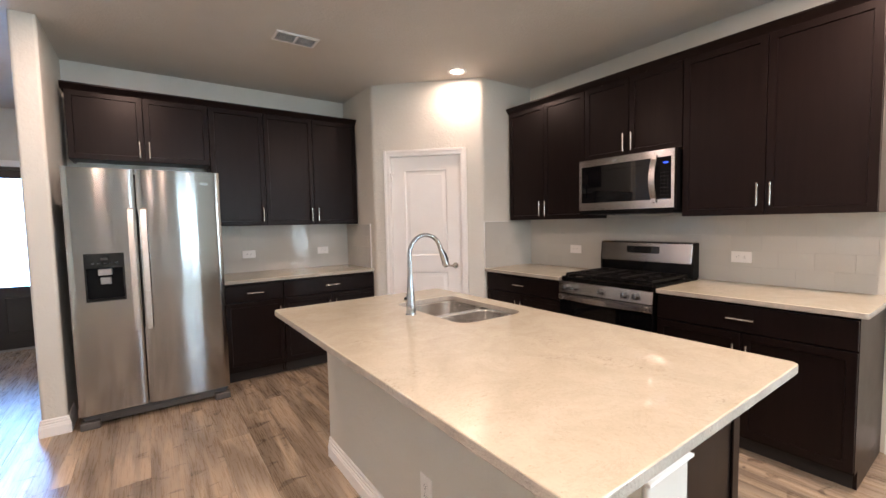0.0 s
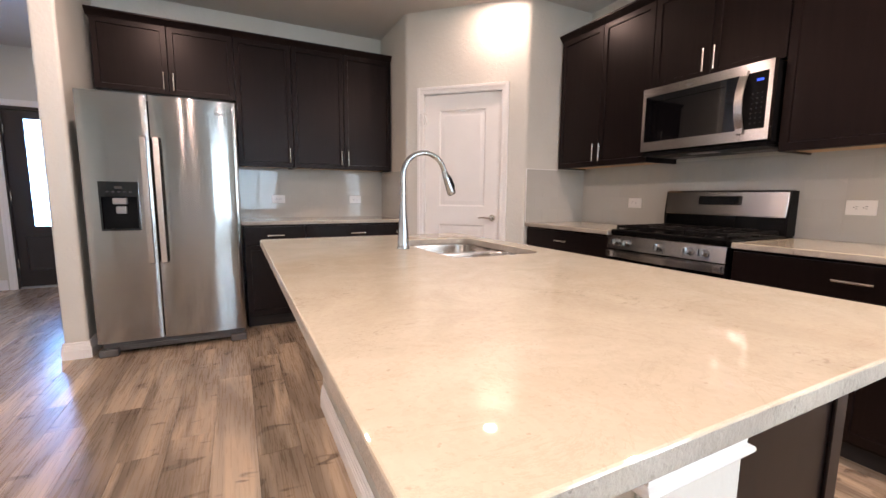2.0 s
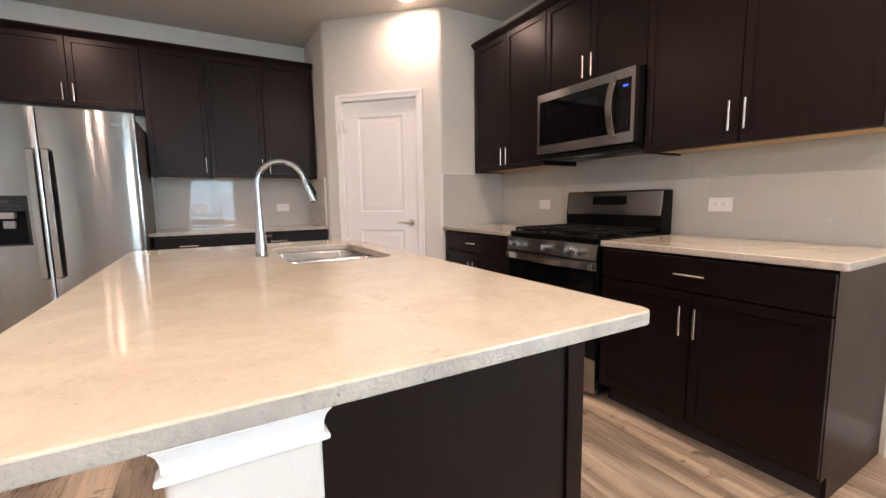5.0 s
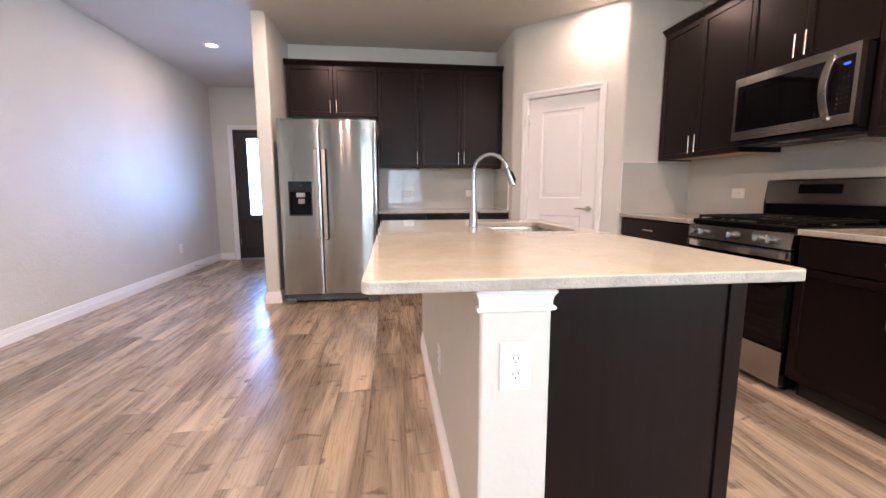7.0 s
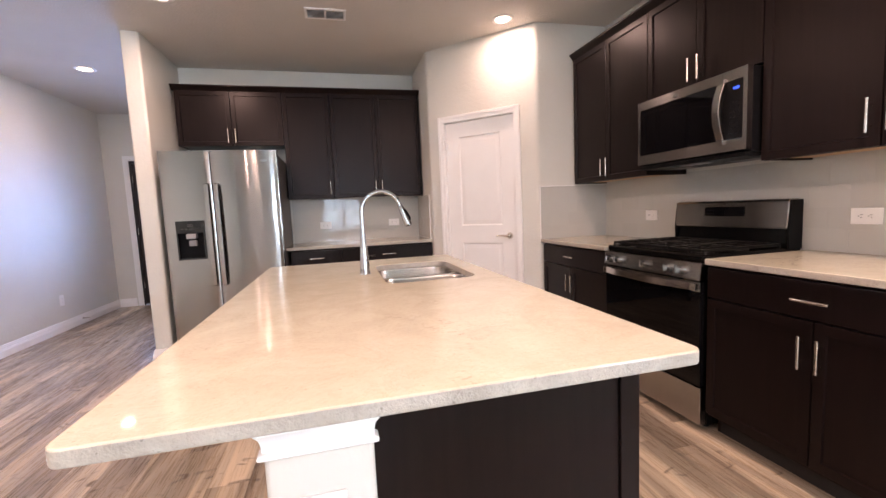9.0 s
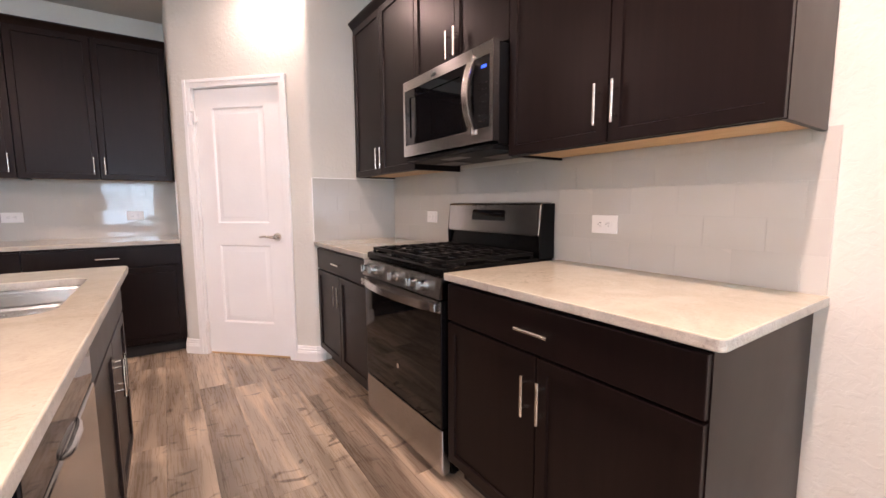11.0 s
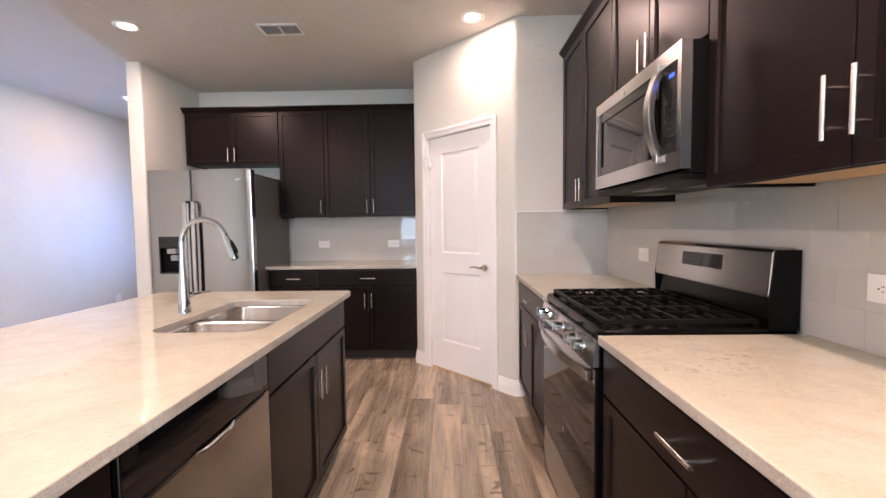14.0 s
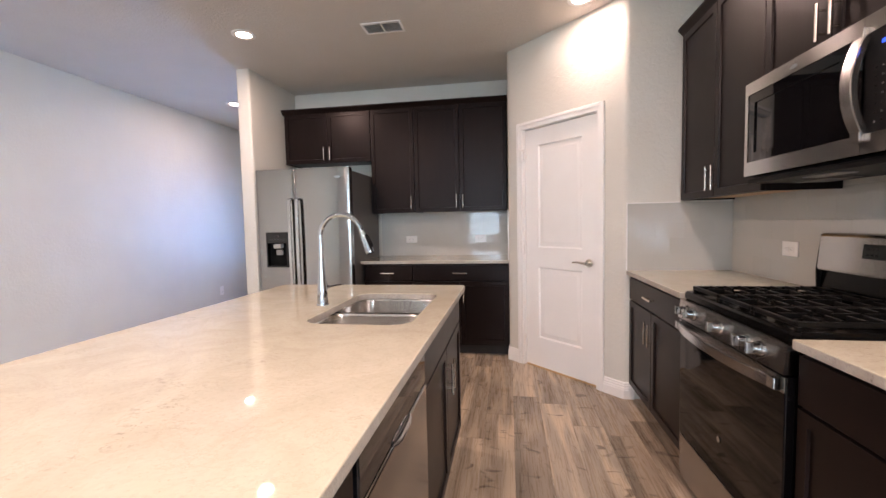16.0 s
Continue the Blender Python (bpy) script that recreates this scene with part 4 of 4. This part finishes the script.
# ---- gas range ----
def gas_range():
    w = 0.766
    c = thing("gas_range", pose(3.005, 2.462, 0, 0, 0, -90), "stainless gas range with black cooktop and oven door", "range")
    part("body", boxed(0.002, 0.035, 0.03, w - 0.002, 0.635, 0.895, 0.003), BLACK_ENAMEL, c, "black painted sides")
    # cooktop: shallow black tray with raised rim
    bm = bmesh.new()
    loops = []
    for inset, z in ((0.0, 0.894), (0.0, 0.918), (0.006, 0.926), (0.022, 0.926), (0.034, 0.914)):
        loops.append([bm.verts.new((x, y, z)) for x, y in rounded(inset, 0.002 + inset, w - inset, 0.560 - inset * 0.3, 0.018, 4)])
    for p, q in zip(loops, loops[1:]):
        for k in range(len(p)):
            bm.faces.new((p[k], p[(k + 1) % len(p)], q[(k + 1) % len(q)], q[k]))
    bm.faces.new(loops[-1]), bm.faces.new(loops[0])
    part("cooktop", bm, BLACK_ENAMEL, c, "glossy black cooktop tray")
    burners = [(0.16, 0.16, 0.045), (0.16, 0.41, 0.036), (0.383, 0.285, 0.05), (0.606, 0.16, 0.045), (0.606, 0.41, 0.036)]
    for bx, by, r in burners:
        bm = rod(bmesh.new(), (bx, by, 0.9145), (bx, by, 0.926), r + 0.012, r + 0.006, 20)
        rod(bm, (bx, by, 0.926), (bx, by, 0.934), r, r * 0.92, 20)
        part("burner", bm, BLACK_IRON, c, "matt black burner cap")
    for a, b in ((0.030, 0.258), (0.266, 0.500), (0.508, 0.736)):
        bm = bmesh.new()
        z0, z1, t = 0.936, 0.952, 0.006
        box(bm, a, 0.030, z0, a + 0.012, 0.540, z1, 0.002, 1), box(bm, b - 0.012, 0.030, z0, b, 0.540, z1, 0.002, 1)
        for y in (0.030, 0.279, 0.528):
            box(bm, a + 0.012, y, z0, b - 0.012, y + 0.012, z1, 0.002, 1)
        mx = (a + b) / 2
        for y in (0.095, 0.155, 0.215, 0.345, 0.405, 0.465):
            box(bm, a + 0.012, y, z0 + 0.002, mx - 0.028, y + 0.009, z1 + 0.004, 0.002, 1), box(bm, mx + 0.028, y, z0 + 0.002, b - 0.012, y + 0.009, z1 + 0.004, 0.002, 1)
        for y0, y1 in ((0.042, 0.125), (0.195, 0.279), (0.291, 0.375), (0.445, 0.528)):
            box(bm, mx - 0.005, y0, z0 + 0.002, mx + 0.005, y1, z1 + 0.004, 0.002, 1)
        for x in (a, b - 0.012):
            for y in (0.030, 0.528):
                box(bm, x, y, 0.916, x + 0.012, y + 0.012, z0)
        part("grate", bm, BLACK_IRON, c, "black cast iron grate")
    # slanting control panel with five knobs
    panel = prism(bmesh.new(), [(0.034, 0.800), (-0.022, 0.800), (-0.012, 0.885), (0.034, 0.893)], 0.001, w - 0.001, "x")
    panel = part("control_panel", panel, STEEL, c, "stainless control panel")
    for kx in (0.075, 0.155, 0.383, 0.565, 0.650):
        bm = bmesh.new()
        o = Vector((kx, -0.0175, 0.843))
        n = Vector((0, -1, 0.12)).normalized()
        rod(bm, o, o + n * 0.008, 0.026, 0.024, 20)
        rod(bm, o + n * 0.008, o + n * 0.032, 0.0205, 0.0185, 20)
        tip = o + n * 0.034
        box(bm, kx - 0.005, tip.y - 0.012, tip.z - 0.019, kx + 0.005, tip.y + 0.004, tip.z + 0.019, 0.002)
        part("knob", bm, CHROME, panel, "bright metal knob")
    door = part("oven_door", boxed(0.004, -0.012, 0.244, w - 0.004, 0.034, 0.792, 0.004), OVEN_GLASS, c, "black glass oven door")
    part("trim_strip", boxed(0.004, -0.016, 0.742, w - 0.004, -0.0125, 0.790, 0.001), STEEL, door)
    bm = bmesh.new()
    hs = []
    n = 16
    for k in range(n + 1):
        x = 0.012 + (w - 0.024) * k / n
        u = 2 * k / n - 1
        hs.append((x, -0.030 - 0.042 * (1 - abs(u) ** 2.5)))
    outline = hs + [(x, y + 0.014) for x, y in hs[::-1]]
    prism(bm, outline, 0.748, 0.786)
    for x in (0.012, w - 0.048):
        box(bm, x, -0.040, 0.750, x + 0.036, -0.0162, 0.784, 0.003)
    bmesh.ops.bevel(bm, geom=[e for e in bm.edges if len(e.link_faces) == 2 and e.calc_face_angle(0) > 1.2], offset=0.003, segments=2, affect="EDGES")
    part("handle", bm, STEEL, door, "wide bowed stainless handle")
    part("badge", rod(bmesh.new(), (0.383, -0.0125, 0.40), (0.383, -0.0145, 0.40), 0.012, sides=16), CHROME, door, "small chrome badge")
    part("drawer", boxed(0.004, -0.010, 0.035, w - 0.004, 0.034, 0.237, 0.005), STEEL, c, "stainless lower drawer")
    for x in (0.05, w - 0.05):
        for y in (0.08, 0.58):
            part("foot", rod(bmesh.new(), (x, y, 0), (x, y, 0.032), 0.018), BLACK_PLASTIC, c)
    # back guard
    low = prism(bmesh.new(), [(0.560, 0.90), (0.575, 1.035), (0.645, 1.035), (0.645, 0.90)], 0.006, w - 0.006, "x")
    part("back_riser", low, BLACK_ENAMEL, c, "black back riser")
    outline = [(0.548, 1.028), (0.560, 1.176), (0.568, 1.186), (0.580, 1.190), (0.646, 1.190), (0.646, 1.028)]
    guard = prism(bmesh.new(), outline, 0.008, w - 0.008, "x")
    bmesh.ops.bevel(guard, geom=[e for e in guard.edges if len(e.link_faces) == 2 and e.calc_face_angle(0) > 1.2], offset=0.006, segments=3, affect="EDGES")
    guard = part("back_guard", guard, STEEL, c, "stainless back guard")
    for a, b in ((0.0, 0.0095), (w - 0.0095, w)):
        part("end_cap", prism(bmesh.new(), [(0.556, 0.92), (0.552, 1.03), (0.570, 1.184), (0.648, 1.184), (0.648, 0.92)], a, b, "x"), BLACK_PLASTIC, c, "black end cap")
    disp = prism(bmesh.new(), [(0.5520, 1.095), (0.5565, 1.152), (0.565, 1.152), (0.565, 1.095)], 0.245, 0.515, "x")
    disp = part("clock_panel", disp, BLACK_GLASS, guard, "black glass clock panel")
    bm = bmesh.new()
    for k in range(6):
        zz = 1.108 + (k % 2) * 0.022
        yy = 0.5520 + (zz - 1.095) * 0.0789 - 0.0008
        box(bm, 0.262 + (k // 2) * 0.020, yy, zz, 0.274 + (k // 2) * 0.020, yy + 0.002, zz + 0.006)
        box(bm, 0.430 + (k // 2) * 0.022, yy, zz, 0.444 + (k // 2) * 0.022, yy + 0.002, zz + 0.006)
    tagged(part("key_marks", bm, MARKS, disp), kind="stuff")


gas_range()


# ---- microwave ----
def microwave():
    w, z0, z1 = 0.770, 1.438, 1.858
    c = thing("microwave", pose(3.255, 2.465, z0, 0, 0, -90), "stainless over-the-range microwave with black glass door", "microwave")
    h = z1 - z0
    part("body", boxed(0.003, 0.036, 0.0, w - 0.003, 0.402, h, 0.003), BLACK_PLASTIC, c, "black painted case")
    bm = wall_blocks(bmesh.new(), "x", 0.0, 0.632, 0.0, 0.035, 0.012, h, [(0.022, 0.632, 0.072, h - 0.052)])
    door = part("door", bm, STEEL, c, "stainless door frame")
    bm = wall_blocks(bmesh.new(), "x", 0.0225, 0.6325, 0.003, 0.030, 0.0725, h - 0.0525, [(0.065, 0.535, 0.112, h - 0.092)])
    part("glass_border", bm, BLACK_GLASS, door, "glossy black border")
    part("window", boxed(0.065, 0.009, 0.112, 0.535, 0.020, h - 0.092), BLACK_GLASS, door, "dark see-through mesh window")
    bm = bmesh.new()
    n = 14
    out = []
    for k in range(n + 1):
        u = 2 * k / n - 1
        out.append((-0.012 - 0.036 * (1 - u * u), 0.072 + (h - 0.125) * k / n))
    prism(bm, out + [(y + 0.022, z) for y, z in out[::-1]], 0.610, 0.654, "x")
    box(bm, 0.614, -0.016, 0.050, 0.650, -0.0003, 0.084, 0.003), box(bm, 0.614, -0.016, h - 0.066, 0.650, -0.0003, h - 0.034, 0.003)
    bmesh.ops.bevel(bm, geom=[e for e in bm.edges if len(e.link_faces) == 2 and e.calc_face_angle(0) > 1.2], offset=0.003, segments=2, affect="EDGES")
    part("handle", bm, STEEL, door, "bowed stainless handle")
    bm = wall_blocks(bmesh.new(), "x", 0.6335, w, 0.0, 0.035, 0.012, h, [(0.6335, w - 0.022, 0.072, h - 0.052)])
    frame_part = part("control_frame", bm, STEEL, c, "stainless control frame")
    key = part("control_panel", boxed(0.6340, 0.003, 0.0725, w - 0.0225, 0.030, h - 0.0525), BLACK_PLASTIC, frame_part, "black touch control panel")
    part("display", boxed(0.692, 0.0016, h - 0.098, 0.724, 0.0029, h - 0.087), BLUE_DIGITS, key, "lit blue clock digits")
    bm = bmesh.new()
    for r in range(7):
        for q in range(3):
            box(bm, 0.672 + q * 0.024, 0.0026, 0.100 + r * 0.026, 0.680 + q * 0.024, 0.0029, 0.106 + r * 0.026)
    tagged(part("keys", bm, MARKS, key, "rows of pale key marks"), kind="stuff")
    bm = boxed(0.010, 0.010, -0.022, w - 0.010, 0.36, -0.0005, 0.004)
    part("underside", bm, BLACK_PLASTIC, c, "black underside")
    part("lamp_cover", boxed(0.30, 0.05, -0.026, 0.47, 0.12, -0.0222, 0.002), GREY_PLASTIC, c)
    for a in (0.06, 0.50):
        bm = boxed(a, 0.16, -0.027, a + 0.21, 0.30, -0.0222, 0.002)
        part("grease_filter", bm, GREY_SIDE, c)
    bm = rod(bmesh.new(), (0.32, 0.0, h - 0.030), (0.32, -0.0015, h - 0.030), 0.022, sides=20)
    for v in bm.verts:
        v.co.z = h - 0.030 + (v.co.z - h + 0.030) * 0.4
    part("badge", bm, CHROME, door)


microwave()


# ---- sockets ----
def socket(m, sideways=False):
    """A duplex outlet whose plate lies on y = 0 and looks to -y."""
    if sideways:
        m = m @ pose(0, 0, 0, 0, 90, 0)
    c = thing("outlet", m, "white duplex wall outlet with cover plate", "outlet", "wall outlets")
    part("cover_plate", boxed(-0.039, -0.006, -0.062, 0.039, 0.0, 0.062, 0.0025), WHITE_PLASTIC, c)
    for s in (-0.0195, 0.0195):
        f = part("socket", prism(bmesh.new(), rounded(-0.017, s - 0.0145, 0.017, s + 0.0145, 0.010, 4), -0.0085, -0.0055, "y"), WHITE_PLASTIC, c)
        bm = bmesh.new()
        box(bm, -0.0075, -0.0092, s - 0.002, -0.0055, -0.0084, s + 0.007), box(bm, 0.0055, -0.0092, s - 0.001, 0.0075, -0.0084, s + 0.006)
        rod(bm, (0, -0.0092, s - 0.008), (0, -0.0084, s - 0.008), 0.0025, sides=8)
        part("slots", bm, SLOT, f)
    part("screw", rod(bmesh.new(), (0, -0.0075, 0), (0, -0.0058, 0), 0.003, sides=10), WHITE_PLASTIC, c)


TILE_T = 0.008
socket(pose(1.194, PY0 - 0.018, 0.688))
socket(pose(PX0, 1.58, 0.35, 0, 0, -90))
socket(pose(1.115, BACK - TILE_T - 0.002, 1.094), True)
socket(pose(1.885, BACK - TILE_T - 0.002, 1.094), True)
socket(pose(X1 - TILE_T - 0.002, 2.80, 1.094, 0, 0, -90), True)
socket(pose(X1 - TILE_T - 0.002, 1.425, 1.094, 0, 0, -90), True)
socket(pose(X0, 5.72, 0.36, 0, 0, 90))


def door_stop():
    c = thing("door_stop", pose(X0 + 0.016, 6.05, 0.07), "small dark spring door stop on the baseboard", "door stop")
    bm = rod(bmesh.new(), (0, 0, 0), (0.006, 0, 0), 0.012)
    rod(bm, (0.006, 0, 0), (0.065, 0, 0), 0.006)
    part("spring", bm, NICKEL, c)
    part("tip", rod(bmesh.new(), (0.0652, 0, 0), (0.080, 0, 0), 0.009), WHITE_PLASTIC, c)


door_stop()


# ---- ceiling fittings ----
def downlight(x, y):
    c = thing("downlight", pose(x, y, CEIL), "lit round recessed ceiling light with white trim", "ceiling light", "recessed ceiling lights")
    bm = bmesh.new()
    n = 28
    loops = []
    for r, z in ((0.090, 0.0), (0.090, -0.004), (0.084, -0.007), (0.060, -0.006), (0.055, -0.002)):
        loops.append([bm.verts.new((r * math.cos(2 * math.pi * k / n), r * math.sin(2 * math.pi * k / n), z)) for k in range(n)])
    for p, q in zip(loops, loops[1:]):
        for k in range(n):
            bm.faces.new((p[k], p[(k + 1) % n], q[(k + 1) % n], q[k]))
    part("trim_ring", bm, TRIM, c)
    part("lens", rod(bmesh.new(), (0, 0, -0.0045), (0, 0, -0.001), 0.0558, sides=28), LENS, c, "glowing warm white lens")


# the two guessed lamps out of view get the same fitting
for lx, ly, dim in LAMPS:
    downlight(lx, ly)


def air_vent():
    c = thing("ceiling_vent", pose(1.262, 3.495, CEIL), "white two-bank louvred air vent in the ceiling", "air vent")
    w, d = 0.155, 0.085
    bm = bmesh.new()
    wall = [(-w, -w + 0.018), (-0.007, 0.007), (w - 0.018, w)]
    for a, b in wall:
        box(bm, a, -d, -0.010, b, d, -0.0005, 0.002, 1)
    for a, b in ((-d, -d + 0.018), (d - 0.018, d)):
        for p, q in ((-w + 0.018, -0.007), (0.007, w - 0.018)):
            box(bm, p, a, -0.010, q, b, -0.0005)
    part("vent_frame", bm, TRIM, c)
    part("backing", boxed(-w + 0.018, -d + 0.018, -0.0012, w - 0.018, d - 0.018, -0.0004), SLOT, c)
    for p, q in ((-w + 0.018, -0.007), (0.007, w - 0.018)):
        for k in range(7):
            y = -d + 0.026 + k * 0.0193
            bm = prism(bmesh.new(), [(y, -0.0102), (y + 0.0022, -0.0102), (y + 0.0105, -0.0015), (y + 0.0083, -0.0015)], p, q, "x")
            part("slat", bm, TRIM, c)


air_vent()


# ---- backsplash tiles ----
TW, TH, GAP = 0.184, 0.110, 0.0005


def tile_mesh(w, h, store={}):
    key = (round(w, 3), round(h, 3))
    if key not in store:
        bm = bmesh.new()
        e = 0.0005
        rings = [[bm.verts.new((x, y, z)) for x, z in ((i, i), (w - i, i), (w - i, h - i), (i, h - i))] for i, y in ((0, 0), (0, -TILE_T + e), (e, -TILE_T))]
        for p, q in zip(rings, rings[1:]):
            for k in range(4):
                bm.faces.new((p[k], p[(k + 1) % 4], q[(k + 1) % 4], q[k]))
        bm.faces.new(rings[-1])
        store[key] = finish("tile", bm, TILE, False)
    return store[key]


def tiled(m, length, z1, label, start=0.0, edge=None):
    """Courses of tiles from the worktop up to z1 on the wall plane y = 0 that looks to -y."""
    wall = structure("backsplash", boxed(0, -0.0078, 0, length, -0.0005, z1 - TOP), GROUT, label, "backsplash")
    wall.matrix_basis = m @ pose(0, 0, TOP)
    rng = random.Random(5)
    z, row = 0.004, 0
    while z < z1 - TOP - 0.01:
        h = min(TH - GAP, z1 - TOP - z)
        x = start - TW + (row % 2) * TW / 2
        while x < length:
            a, b = max(0.001, x), min(length - 0.001, x + TW - GAP)
            if b - a > 0.012:
                t = new("tile", tile_mesh(b - a, h))
                t.parent = wall
                t.matrix_basis = pose(a, -0.0008, z, rng.uniform(-0.32, 0.32), 0, rng.uniform(-0.2, 0.2))
            x += TW
        z += TH
        row += 1
    if edge is not None:
        part("edge_trim", boxed(edge - 0.004, -TILE_T - 0.002, 0, edge + 0.004, 0, z1 - TOP + 0.004, 0.001), TRIM, wall, "white edge strip")
        part("edge_trim", boxed(edge, -TILE_T - 0.002, z1 - TOP, edge + 0.345, 0, z1 - TOP + 0.006, 0.001), TRIM, wall) if edge < 0.1 else None


tiled(pose(0.77, BACK, 0), 1.418, UP + 0.012, "greige glazed subway tile backsplash behind the worktop")
tiled(pose(X1, 3.384, 0, 0, 0, -90), 2.690, UP + 0.012, "greige glazed subway tile backsplash behind the range", 0.05)
tiled(pose(2.995, PB.y, 0), 0.665, 1.374, "greige glazed subway tile return beside the pantry", 0.0, 0.0)
tiled(pose(2.19, BACK - 0.009, 0, 0, 0, -90), 0.62, 1.374, "greige glazed subway tile return beside the pantry", 0.0, 0.62)


# ---- floor planks ----
PLW, PLL, PGAP = 0.18, 1.22, 0.0006


def plank_mesh(w, l, store={}):
    key = (round(w, 3), round(l, 3))
    if key not in store:
        bm = bmesh.new()
        e = 0.0006
        rings = [[bm.verts.new((x, y, z)) for x, y in ((i, i), (w - i, i), (w - i, l - i), (i, l - i))] for i, z in ((0, -0.0055), (0, -0.001), (e, 0.0))]
        for p, q in zip(rings, rings[1:]):
            for k in range(4):
                bm.faces.new((p[k], p[(k + 1) % 4], q[(k + 1) % 4], q[k]))
        bm.faces.new(rings[-1])
        store[key] = finish("plank", bm, PLANK, False)
    return store[key]


def planks():
    floor = bpy.data.objects["floor"]
    rng = random.Random(11)
    x = -1.93
    while x < X1 - 0.01:
        w = min(PLW - PGAP, X1 - x)
        y = Y0 - rng.randint(0, 11) * 0.1
        while y < Y1:
            a, b = max(Y0, y), min(Y1 + 0.02, y + PLL - PGAP)
            if b - a > 0.05:
                p = new("plank", plank_mesh(w, b - a))
                p.parent = floor
                p.location = (x, a, 0)
            y += PLL
        x += PLW


planks()
